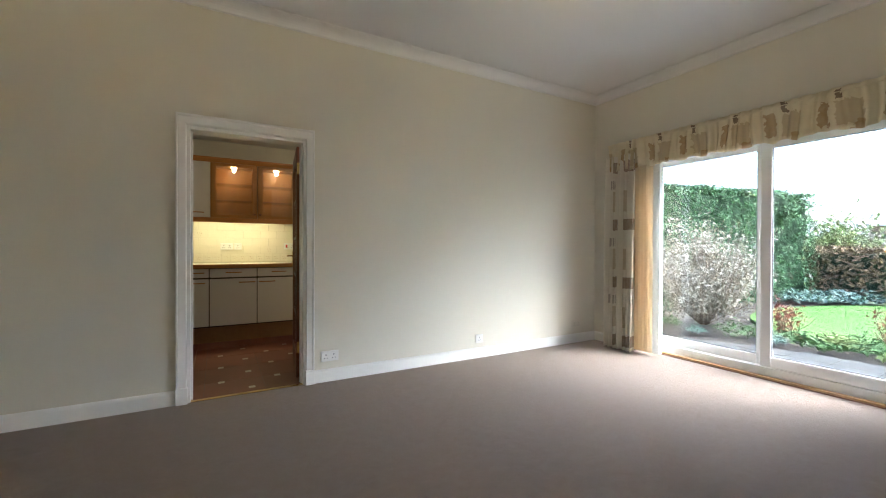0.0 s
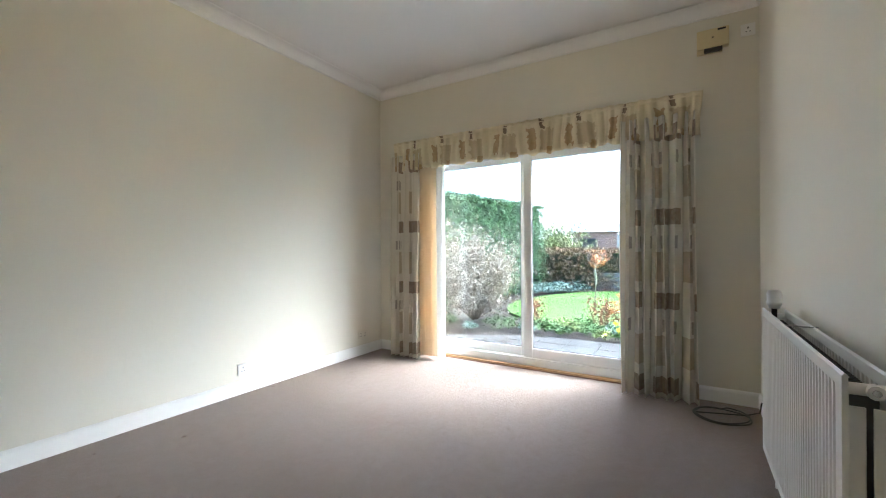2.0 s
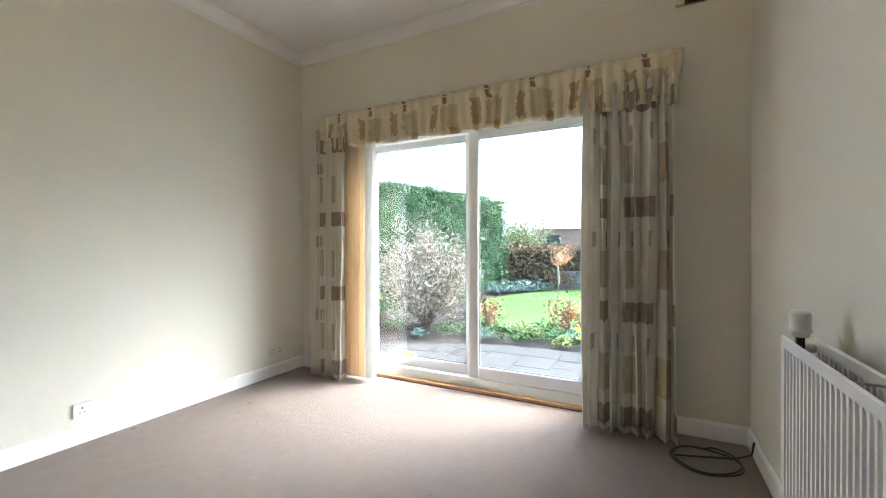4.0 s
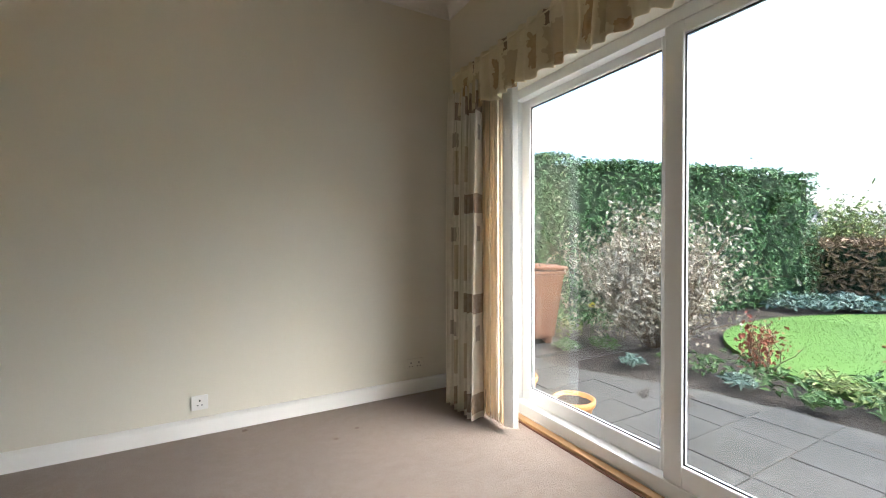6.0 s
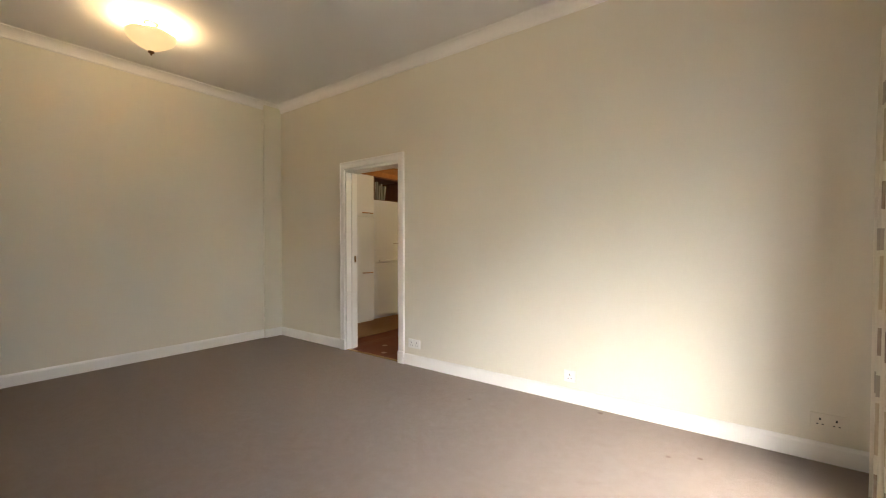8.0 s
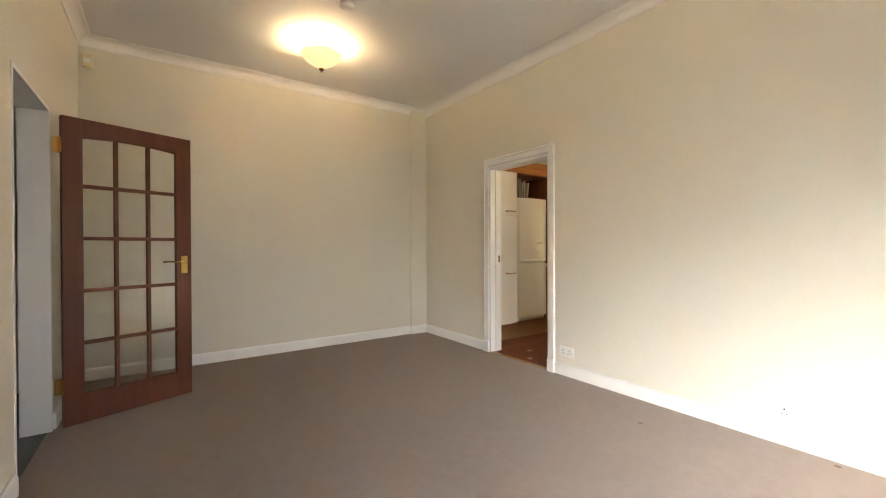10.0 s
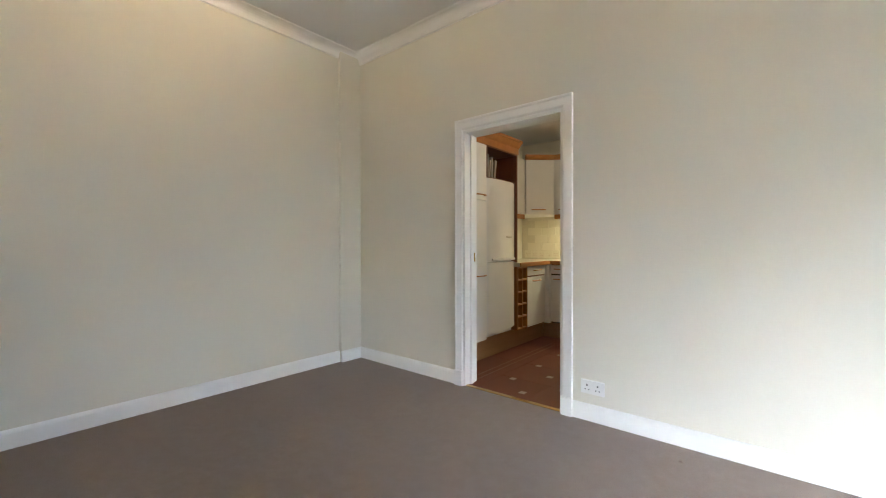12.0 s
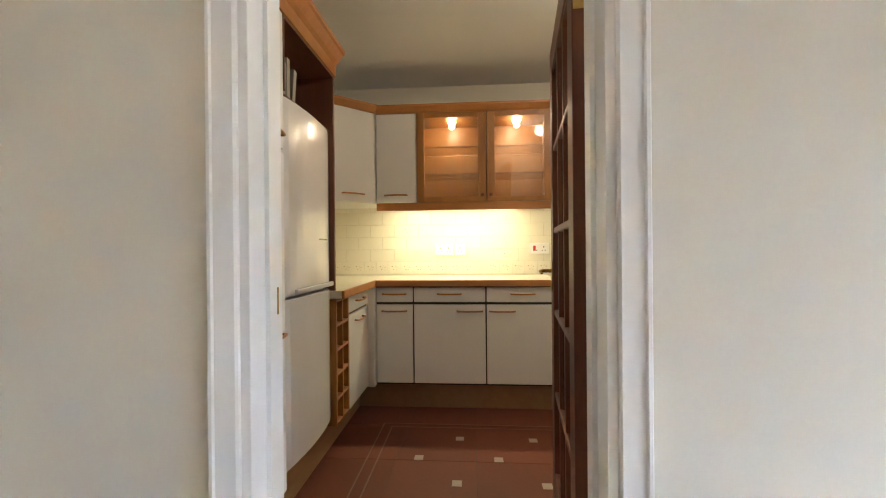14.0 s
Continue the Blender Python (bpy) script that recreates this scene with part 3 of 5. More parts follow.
pel = thing("curtain_pelmet", "gathered cream pelmet frill with brown printed motifs", "pelmet")
part("board", boxes((5.70, X1 - 0.001, 1.55, 4.34, 2.29, 2.31)), TRIM, pel)
line = [(X1 - 0.005, 1.525)] + [(5.70 + 0.1 * (1 - f), 1.525) for f in (0.3, 0.6, 0.9)]
rngp = np.random.default_rng(5)
ys = np.arange(1.53, 4.355, 0.008)
ph = np.cumsum(rngp.uniform(0.35, 0.85, len(ys)))
line += [(5.67 + 0.018 * math.sin(p) + 0.008 * math.sin(p * 0.37), float(y)) for y, p in zip(ys, ph)]
line += [(5.72, 4.36), (5.78, 4.36), (X1 - 0.005, 4.36)]
cloth("frill", FRILL, "gathered frill", line, 1.995, 2.305, pel, 10, rag=0.012, flare=0.45)
part("heading_tape", boxes((5.655, 5.66, 1.53, 4.35, 2.268, 2.274)), FRILL, pel)

blind = thing("vertical_blind", "peach vertical blind drawn to one side with a white end slat", "blind")
part("head_rail", boxes((5.80, 5.835, 1.9, 4.05, 2.15, 2.19), bevel=0.003), UPVC, blind)
part("bottom_chain", boxes((5.765, 5.769, 3.79, 4.03, 0.05, 0.054)), PLASTIC, blind)


def slat(y, turn, mat):
    bm = bmesh.new()
    n = 6
    a = [(0.089 * (i / n - 0.5), 0.006 * math.sin(math.pi * i / n)) for i in range(n + 1)]
    lo = [bm.verts.new((u, w, 0.03)) for u, w in a]
    hi = [bm.verts.new((u, w, 2.15)) for u, w in a]
    for i in range(n):
        bm.faces.new((lo[i], lo[i + 1], hi[i + 1], hi[i]))
    bmesh.ops.transform(bm, matrix=pose(5.765 - 0.05 * (y - 3.83), y, 0, 0, 0, turn), verts=bm.verts)
    ob = part("slat", bm, mat, blind)
    so = ob.modifiers.new("thickness", "SOLIDIFY")
    so.thickness = 0.0015
    return ob


for i in range(9):
    slat(3.89 + 0.028 * i, 66 - 5 * (i % 3), BLIND)
slat(3.845, 96, BLIND_WHITE)
slat(3.82, 128, BLIND_WHITE)

# ---- radiator ----
rad = thing("radiator", "white double-panel radiator under a bare wall", "radiator")
RX0, RX1, RZ0, RZ1 = 3.45, 4.65, 0.185, 0.865


def rad_panel(y, facing):
    bm = bmesh.new()
    prof = []
    n = 36
    for i in range(n):
        x = RX0 + 0.035 + (RX1 - RX0 - 0.07) * i / n
        w = (RX1 - RX0 - 0.07) / n
        prof += [(x, 0.0), (x + w * 0.35, 0.0), (x + w * 0.5, -0.015), (x + w * 0.85, -0.015)]
    prof = [(RX0, 0.0)] + prof + [(RX1 - 0.035, 0.0), (RX1, 0.0)]
    zs = [(RZ0, 0), (RZ0 + 0.03, 0), (RZ0 + 0.055, 1), (RZ1 - 0.06, 1), (RZ1 - 0.035, 0), (RZ1 - 0.006, 0), (RZ1, -0.6)]
    grid = [[bm.verts.new((x, y + facing * (d * k if k >= 0 else 0.008 * k), z)) for z, k in zs] for x, d in prof]
    for a, b in zip(grid, grid[1:]):
        for k in range(len(zs) - 1):
            bm.faces.new((a[k], b[k], b[k + 1], a[k + 1]))
    ob = part("panel", bm, RADIATOR, rad)
    md = ob.modifiers.new("thickness", "SOLIDIFY")
    md.thickness, md.offset = 0.012, 1
    return ob


rad_panel(1.305, 1)
rad_panel(1.222, 1)
part("end_cover", boxes((RX0 + 0.006, RX0 + 0.012, 1.262, 1.293, RZ0 + 0.02, RZ1 - 0.075), bevel=0.002), RADIATOR, rad)
part("end_cover", boxes((RX0 + 0.006, RX0 + 0.012, 1.224, 1.25, RZ0 + 0.02, RZ1 - 0.075), bevel=0.002), RADIATOR, rad)
part("end_cover", boxes((RX1 - 0.012, RX1 - 0.006, 1.207, 1.293, RZ0 + 0.02, RZ1 - 0.075), bevel=0.002), RADIATOR, rad)
fin = bmesh.new()
for i in range(74):
    x = RX0 + 0.04 + i * (RX1 - RX0 - 0.08) / 73
    bmesh.ops.create_cube(fin, size=1.0, matrix=Matrix.LocRotScale((x, 1.262, (RZ0 + RZ1) / 2), None, (0.004, 0.06, RZ1 - RZ0 - 0.10)))
bmesh.ops.create_cube(fin, size=1.0, matrix=Matrix.LocRotScale(((RX0 + RX1) / 2, 1.262, (RZ0 + RZ1) / 2 - 0.02), None, (RX1 - RX0 - 0.06, 0.008, RZ1 - RZ0 - 0.14)))
tagged(part("convector", fin, FINS, rad, "dark finned steel convector"), kind="stuff")
part("pipe_link", tube([(RX0 + 0.012, 1.20, RZ1 - 0.035), (RX0 + 0.012, 1.295, RZ1 - 0.035)], 0.014, 10), RADIATOR, rad, smooth=True)
part("pipe_link", tube([(RX1 - 0.012, 1.20, RZ1 - 0.035), (RX1 - 0.012, 1.295, RZ1 - 0.035)], 0.014, 10), RADIATOR, rad, smooth=True)
part("bleed_cap", tube([(RX0 + 0.01, 1.25, RZ1 - 0.035), (RX0 - 0.012, 1.25, RZ1 - 0.035)], 0.016, 14), PLASTIC, rad)
part("bleed_screw", tube([(RX0 - 0.012, 1.25, RZ1 - 0.035), (RX0 - 0.016, 1.25, RZ1 - 0.035)], 0.008, 10), STEEL, rad)
bm = lathe([(0, 0), (0.022, 0), (0.024, 0.012), (0.03, 0.016), (0.03, 0.03), (0.027, 0.033), (0.029, 0.07), (0.022, 0.084), (0, 0.086)], 20)
bmesh.ops.transform(bm, matrix=pose(RX1 - 0.02, 1.262, RZ1 + 0.002), verts=bm.verts)
part("thermostat_valve", bm, PLASTIC, rad, "white thermostat knob", smooth=True)
part("valve_stem", boxes((RX1 - 0.03, RX1 - 0.01, 1.252, 1.272, RZ1 - 0.04, RZ1 + 0.004)), BLACK, rad)
part("bracket", boxes((4.2, 4.22, Y0, 1.215, 0.3, 0.82)), RADIATOR, rad)
part("bracket", boxes((3.7, 3.72, Y0, 1.215, 0.3, 0.82)), RADIATOR, rad)
part("clip_wire", tube([(4.15, 1.298, RZ1 - 0.004), (4.13, 1.205, RZ1 - 0.002)], 0.003, 6), STEEL, rad)
part("feed_pipe", tube([(RX1 + 0.01, 1.25, 0.0), (RX1 + 0.01, 1.25, RZ0 + 0.04), (RX1 - 0.02, 1.25, RZ0 + 0.05)], 0.008, 8), RADIATOR, rad)
part("feed_pipe", tube([(RX0 + 0.03, 1.25, 0.0), (RX0 + 0.03, 1.25, RZ0 + 0.05)], 0.008, 8), RADIATOR, rad)

# black aerial cable coiled on the carpet
pts = []
for i in range(60):
    a = math.tau * i / 26
    pts.append((5.52 + (0.15 + 0.012 * math.sin(i * 0.7)) * math.cos(a) * 1.0, 1.42 + 0.17 * math.sin(a) * (1 - 0.002 * i), 0.006 + 0.0007 * (i % 26) * (i > 26)))
pts += [(5.6, 1.28, 0.01), (5.64, 1.2, 0.03), (5.64, 1.19, 0.1)]
tagged(part("cable_coil", tube(pts, 0.005, 6), BLACK, None, "thin black cable loosely coiled on the carpet", smooth=True), category="cable")

# ---- wall fittings ----
def socket(at, turn, gangs, label, raised=0.010, plate=PLASTIC):
    th = thing("wall_socket", label, "socket", at, turn, "wall sockets")
    w = 0.146 if gangs == 2 else 0.086
    part("plate", boxes((-w / 2, w / 2, -raised, 0, -0.043, 0.043), bevel=0.003), plate, th)
    for g in range(gangs):
        cx = (g - (gangs - 1) / 2) * 0.066
        part("switch", boxes((cx + 0.010, cx + 0.020, -raised - 0.003, -raised + 0.001, 0.012, 0.03), bevel=0.001), plate, th)
        part("pin_hole", boxes((cx - 0.004, cx + 0.004, -raised - 0.0006, -raised + 0.001, 0.006, 0.018)), BLACK, th)
        for dx in (-0.011, 0.011):
            part("pin_hole", boxes((cx + dx - 0.004, cx + dx + 0.004, -raised - 0.0006, -raised + 0.001, -0.018, -0.012)), BLACK, th)
    return th


socket((2.585, Y1, 0.215), 0, 2, "white double socket above the skirting", 0.014)
socket((4.115, Y1, 0.197), 0, 1, "white single socket above the skirting", 0.012)
socket((5.52, Y1, 0.22), 0, 2, "cream-painted blank socket plate near the corner", 0.008, WALL)
socket((X1, 1.235, 2.735), -90, 1, "white single socket plate high beside the alarm box", 0.012)

alarm = thing("alarm_box", "yellowed plastic receiver box high on the wall", "alarm box", (X1, 1.45, 2.70), -90)
part("case", boxes((-0.10, 0.10, -0.055, 0, -0.055, 0.085), bevel=0.008), YELLOWED, alarm)
part("dark_slot", boxes((-0.055, 0.06, -0.05, -0.01, -0.082, -0.054), bevel=0.003), BLACK, alarm)
part("mount", boxes((-0.10, 0.06, -0.03, 0, -0.082, -0.055)), YELLOWED, alarm)
part("button", boxes((0.03, 0.08, -0.058, -0.054, 0.062, 0.075)), BLACK, alarm)
part("lens", boxes((-0.006, 0.006, -0.058, -0.054, 0.012, 0.022)), BLACK, alarm)

pir = thing("alarm_sensor", "small yellowed alarm sensor in the wall corner", "sensor", (X0, 1.235, 2.77), 90)
part("case", boxes((-0.035, 0.035, -0.05, 0, -0.06, 0.05), bevel=0.008), YELLOWED, pir)
part("window_strip", boxes((-0.022, 0.022, -0.053, -0.049, -0.03, 0.01)), PLASTIC, pir)

smoke = thing("smoke_alarm", "white round smoke alarm on the ceiling", "smoke alarm", (1.98, 2.9, CEIL_Z - 0.042))
part("body", lathe([(0, 0), (0.03, 0), (0.045, 0.006), (0.055, 0.02), (0.055, 0.042), (0, 0.042)], 28), PLASTIC, smoke, smooth=True)


def ceiling_lamp(x, y):
    th = thing("ceiling_lamp", "lit opal glass uplighter bowl with brass fitting and bronze finial", "ceiling lamp", (x, y, CEIL_Z), 0, "ceiling lamps")
    part("rose", lathe([(0, 0), (0.055, 0), (0.052, -0.012), (0.03, -0.024), (0.012, -0.03), (0.012, -0.075), (0, -0.075)], 24), BRASS, th, "brass ceiling rose", smooth=True)
    bowl = lathe([(0.175, -0.10), (0.17, -0.118), (0.15, -0.142), (0.115, -0.170), (0.07, -0.20), (0.03, -0.222), (0.012, -0.23),
                  (0.012, -0.226), (0.03, -0.216), (0.068, -0.194), (0.112, -0.164), (0.146, -0.137), (0.165, -0.116), (0.171, -0.10), (0.175, -0.10)], 40)
    for w in bowl.verts:
        a = math.atan2(w.co.y, w.co.x)
        r = w.co.xy.length
        w.co.z += 0.004 * math.cos(a * 6) * (r / 0.17)
    part("shade", bowl, LAMP_GLASS, th, "opal glass bowl", smooth=True)
    part("finial", lathe([(0, -0.262), (0.006, -0.258), (0.006, -0.25), (0.022, -0.238), (0.022, -0.229), (0.0, -0.224)], 20), BRONZE, th, "dark bronze finial", smooth=True)
    part("stem", tube([(0, 0, -0.07), (0, 0, -0.228)], 0.006, 8), BRASS, th)
    for a in (0.5, 0.5 + math.pi):
        b = lathe([(0, 0.03), (0.02, 0.015), (0.024, 0), (0.02, -0.015), (0, -0.03)], 14)
        bmesh.ops.transform(b, matrix=pose(0.075 * math.cos(a), 0.075 * math.sin(a), -0.115), verts=b.verts)
        part("bulb", b, BULB, th, "lit bulb", smooth=True)
    point_lamp("bulb_light", (x, y, CEIL_Z - 0.085), LAMP_W, (1.0, 0.68, 0.36), 0.05)


ceiling_lamp(1.30, 2.93)
ceiling_lamp(3.70, 2.93)


# ---- glazed doors ----
def glazed_door(label, at, turn, side):
    """A fifteen-pane door; its hinge edge on z, the leaf along +x, thickness 40 mm in y."""
    W, H, T, S = 0.762, 1.985, 0.04, 0.105
    th = thing("glazed_door", label, "door", at, turn, "glazed doors")
    part("frame", boxes((0, S, -T / 2, T / 2, 0.012, H + 0.012), (W - S, W, -T / 2, T / 2, 0.012, H + 0.012), (S, W - S, -T / 2, T / 2, H - 0.095, H + 0.012),
                        (S, W - S, -T / 2, T / 2, 0.012, 0.20), bevel=0.003), MAHOGANY, th)
    x0, x1, z0, z1, B = S, W - S, 0.20, H - 0.095, 0.024
    pw, pz = (x1 - x0 - 2 * B) / 3, (z1 - z0 - 4 * B) / 5
    for i in (1, 2):
        xa = x0 + i * pw + (i - 1) * B
        part("glazing_bar", boxes((xa, xa + B, -T / 2 + 0.005, T / 2 - 0.005, z0, z1), bevel=0.004), MAHOGANY, th)
    for k in range(1, 5):
        za = z0 + k * pz + (k - 1) * B
        part("glazing_bar", boxes((x0, x1, -T / 2 + 0.004, T / 2 - 0.004, za, za + B), bevel=0.004), MAHOGANY, th)
    for i in range(3):
        for k in range(5):
            xa, za = x0 + i * (pw + B), z0 + k * (pz + B)
            part("pane", boxes((xa - 0.003, xa + pw + 0.003, -0.002, 0.002, za - 0.003, za + pz + 0.003)), CLEAR, th)
            if k == 4:
                arch = bmesh.new()
                n = 8
                fr = [(xa + pw * j / n, za + pz - 0.001 - 0.018 * (abs((xa + pw * j / n) - (x0 + x1) / 2) / ((x1 - x0) / 2)) ** 2) for j in range(n + 1)]
                for y in (-0.014, 0.014):
                    lo = [arch.verts.new((px, y, pzv)) for px, pzv in fr]
                    hi = [arch.verts.new((px, y, za + pz + 0.002)) for px, pzv in fr]
                    for j in range(n):
                        arch.faces.new((lo[j], lo[j + 1], hi[j + 1], hi[j]))
                part("arch_bead", arch, MAHOGANY, th)
    for sgn in (-1, 1):
        y = sgn * T / 2
        hd = part("handle", boxes((W - 0.075, W - 0.03, y, y + sgn * 0.005, 0.955, 1.09), bevel=0.0015), BRASS, th, "brass lever handle")
        part("lever", tube([(W - 0.052, y, 1.045), (W - 0.052, y + sgn * 0.045, 1.045), (W - 0.07, y + sgn * 0.052, 1.045), (W - 0.16, y + sgn * 0.05, 1.043)], 0.008, 10, 0.8), BRASS, hd, smooth=True)
    for z in (0.22, 1.76):
        part("hinge", boxes((-0.014, 0.004, side * T / 2 - 0.006, side * T / 2 + 0.006, z, z + 0.1), (-0.035, -0.012, side * T / 2 - 0.003, side * T / 2 + 0.003, z, z + 0.1), (-0.0025, 0.001, -0.017, 0.017, z + 0.001, z + 0.099)), BRASS, th, "brass hinge")
    return th


glazed_door("open red-brown wooden door with fifteen glass panes", (1.398, 1.222, 0), 111.5, 1)
glazed_door("open red-brown glazed door standing in the kitchen", (2.366, 4.874, 0), 83.4, -1)

# ---- kitchen ----
FXK, FYK = 1.368, 6.586                    # fronts of the two runs of units


def pull(parent, a, b, out):
    """A bowed wooden bar handle from a to b, standing off along out."""
    a, b, o = Vector(a), Vector(b), Vector(out)
    pts = [a, a + o * 0.022] + [a.lerp(b, f) + o * (0.022 + 0.012 * math.sin(math.pi * f)) for f in (0.15, 0.35, 0.5, 0.65, 0.85)] + [b + o * 0.022, b]
    return part("handle", tube(pts, 0.006, 8), CHERRY, parent, "curved wooden handle", smooth=True)


def base_unit(x0, x1, hinge):
    th = thing("base_cabinet", "off-white base cabinet with one drawer and one door", "cabinet", (0, 0, 0), 0, "kitchen base cabinets")
    # body coloured black so the gaps between the fronts read as shade lines
    part("body", boxes((x0, x1, FYK + 0.02, KY1 - 0.002, 0.20, 0.885)), BLACK, th)
    d = part("door", boxes((x0 + 0.005, x1 - 0.005, FYK, FYK + 0.019, 0.215, 0.758), bevel=0.002), LAMINATE, th)
    w = part("drawer_front", boxes((x0 + 0.005, x1 - 0.005, FYK, FYK + 0.019, 0.776, 0.876), bevel=0.002), LAMINATE, th)
    m = (x0 + x1) / 2
    pull(w, (m - 0.08, FYK, 0.832), (m + 0.08, FYK, 0.832), (0, -1, 0))
    c = m if hinge == 0 else (x1 - 0.11 if hinge > 0 else x0 + 0.11)
    pull(d, (c - 0.085, FYK, 0.715), (c + 0.085, FYK, 0.715), (0, -1, 0))


base_unit(1.41, 1.673, 0)
base_unit(1.673, 2.175, 1)
base_unit(2.175, 2.67, -1)

side = thing("base_cabinet", "narrow off-white cabinet with drawer next to the wine rack", "cabinet", group="kitchen base cabinets")
part("body", boxes((KX0 + 0.002, FXK - 0.02, 6.105, FYK + 0.01, 0.20, 0.885)), DARK_WOOD, side)
d = part("door", boxes((FXK - 0.019, FXK, 6.108, 6.535, 0.215, 0.758), bevel=0.002), LAMINATE, side)
w = part("drawer_front", boxes((FXK - 0.019, FXK, 6.108, 6.535, 0.776, 0.876), bevel=0.002), LAMINATE, side)
pull(w, (FXK, 6.24, 0.832), (FXK, 6.40, 0.832), (1, 0, 0))
pull(d, (FXK, 6.22, 0.715), (FXK, 6.38, 0.715), (1, 0, 0))
part("corner_post", boxes((FXK - 0.015, 1.409, 6.537, FYK + 0.03, 0.2, 0.885)), LAMINATE, side)

rack = thing("wine_rack", "open cherry wood wine rack with ten holes", "wine rack")
RY0, RY1 = 5.885, 6.10
part("back", boxes((FXK - 0.32, FXK - 0.30, RY0, RY1, 0.215, 0.88)), DARK_WOOD, rack)
for y in (RY0, (RY0 + RY1) / 2 - 0.007, RY1 - 0.014):
    part("upright", boxes((FXK - 0.30, FXK, y, y + 0.014, 0.215, 0.88), bevel=0.001), CHERRY_UP, rack)
for i in range(6):
    z = 0.215 + i * (0.88 - 0.215 - 0.014) / 5
    part("shelf", boxes((FXK - 0.30, FXK + 0.001, RY0 + 0.014, RY1 - 0.014, z, z + 0.014), bevel=0.001), CHERRY, rack)

for nm, span in (("plinth", (1.255, 2.67, 6.71, 6.726, 0, 0.20)), ("plinth", (1.24, 1.255, KY0 + 0.02, 6.71, 0, 0.215))):
    tagged(part(nm, boxes(span, bevel=0.002), PLINTH, None, "wooden kickboard under the units"), category="kickboard", kind="structure")

top = thing("worktop", "speckled cream worktop with cherry wood edge", "worktop")
part("surface", boxes((KX0 + 0.002, 1.40, 5.875, KY1 - 0.003, 0.888, 0.927), (1.40, 2.67, FYK - 0.012, KY1 - 0.003, 0.888, 0.927)), WORKTOP, top)
part("edging", boxes((1.40, 1.417, 5.875, FYK - 0.03, 0.886, 0.929), (1.40, 2.67, FYK - 0.03, FYK - 0.012, 0.886, 0.929), bevel=0.003), CHERRY, top, "cherry wood edge")

tall = thing("tall_cabinet", "tall off-white larder cabinet", "cabinet")
part("body", boxes((KX0 + 0.002, FXK - 0.02, KY0 + 0.03, 5.31, 0.215, 2.06)), LAMINATE, tall)
d = part("door", boxes((FXK - 0.019, FXK, KY0 + 0.033, 5.307, 0.225, 1.515), bevel=0.002), LAMINATE, tall)
pull(d, (FXK, 5.12, 0.83), (FXK, 5.27, 0.83), (1, 0, 0))
d = part("door", boxes((FXK - 0.019, FXK, KY0 + 0.033, 5.307, 1.53, 2.05), bevel=0.002), LAMINATE, tall)
pull(d, (FXK, 5.12, 1.575), (FXK, 5.27, 1.575), (1, 0, 0))

fr = thing("fridge_freezer", "white fridge freezer with a rounded two-door front", "fridge freezer")
part("body", boxes((KX0 + 0.01, FXK - 0.06, 5.325, 5.865, 0.215, 1.755), bevel=0.008), FRIDGE, fr)


def curved_door(z0, z1):
    bm = bmesh.new()
    n = 10
    ring = [(FXK - 0.028 + 0.028 * math.sin(math.pi * i / n) ** 0.6, 5.325 + 0.54 * i / n) for i in range(n + 1)]
    pts = [(FXK - 0.056, 5.325)] + ring + [(FXK - 0.056, 5.865)]
    lo, hi = ([bm.verts.new((x, y, z)) for x, y in pts] for z in (z0, z1))
    k = len(pts)
    for i in range(k):
        bm.faces.new((lo[i], lo[(i + 1) % k], hi[(i + 1) % k], hi[i]))
    bm.faces.new(lo[::-1])
    bm.faces.new(hi)
    bmesh.ops.recalc_face_normals(bm, faces=bm.faces)
    es = [e for e in bm.edges if abs(e.verts[0].co.z - e.verts[1].co.z) < 1e-4]
    bmesh.ops.bevel(bm, geom=es, offset=0.006, segments=2, affect="EDGES")
    return part("door", bm, FRIDGE, fr)


curved_door(0.265, 0.945)
up = curved_door(0.957, 1.755)
part("grip", boxes((FXK - 0.004, FXK + 0.012, 5.40, 5.82, 0.962, 0.985), bevel=0.004), FRIDGE, up)
part("badge", boxes((FXK - 0.004, FXK + 0.001, 5.66, 5.76, 1.19, 1.198)), STEEL, up, "small grey badge bar")

niche = thing("top_box", "open dark wood box with a cherry cornice above the fridge", "cabinet")
part("body", boxes((KX0 + 0.002, FXK, 5.312, 5.322, 1.76, 2.06), (KX0 + 0.002, FXK, 5.868, 5.884, 0.93, 2.06), (KX0 + 0.002, FXK, 5.322, 5.868, 2.04, 2.06),
                   (KX0 + 0.002, KX0 + 0.02, 5.322, 5.868, 1.76, 2.04), (KX0 + 0.02, FXK - 0.02, 5.322, 5.868, 1.757, 1.763)), DARK_WOOD, niche)
part("cornice", sweep([(-0.06, 0), (0.004, 0), (0.004, 0.06), (0.02, 0.075), (0.045, 0.11), (0.055, 0.115), (0.055, 0.135), (-0.06, 0.135)], (FXK, KY0 + 0.03, 2.055), (FXK, 5.90, 2.055), (1, 0, 0)), CHERRY, niche, "cherry wood cornice")
for i, (w, h, lean) in enumerate(((0.03, 0.2, 0), (0.022, 0.23, 2), (0.035, 0.24, 0), (0.018, 0.19, 5), (0.028, 0.22, 0), (0.03, 0.2, 8))):
    y = 5.345 + i * 0.042
    bk = boxes((0, 0.17, 0, w, 0, h), bevel=0.002)
    tagged(part("book", bk, BOOK, None, "cookery book standing in the box over the fridge"), category="book", group="cookery books").matrix_basis = pose(FXK - 0.25, y, 1.764, -lean, 0, 0)

# wall cabinets
WYF, WC0, WC1 = 6.734, 1.48, 2.135


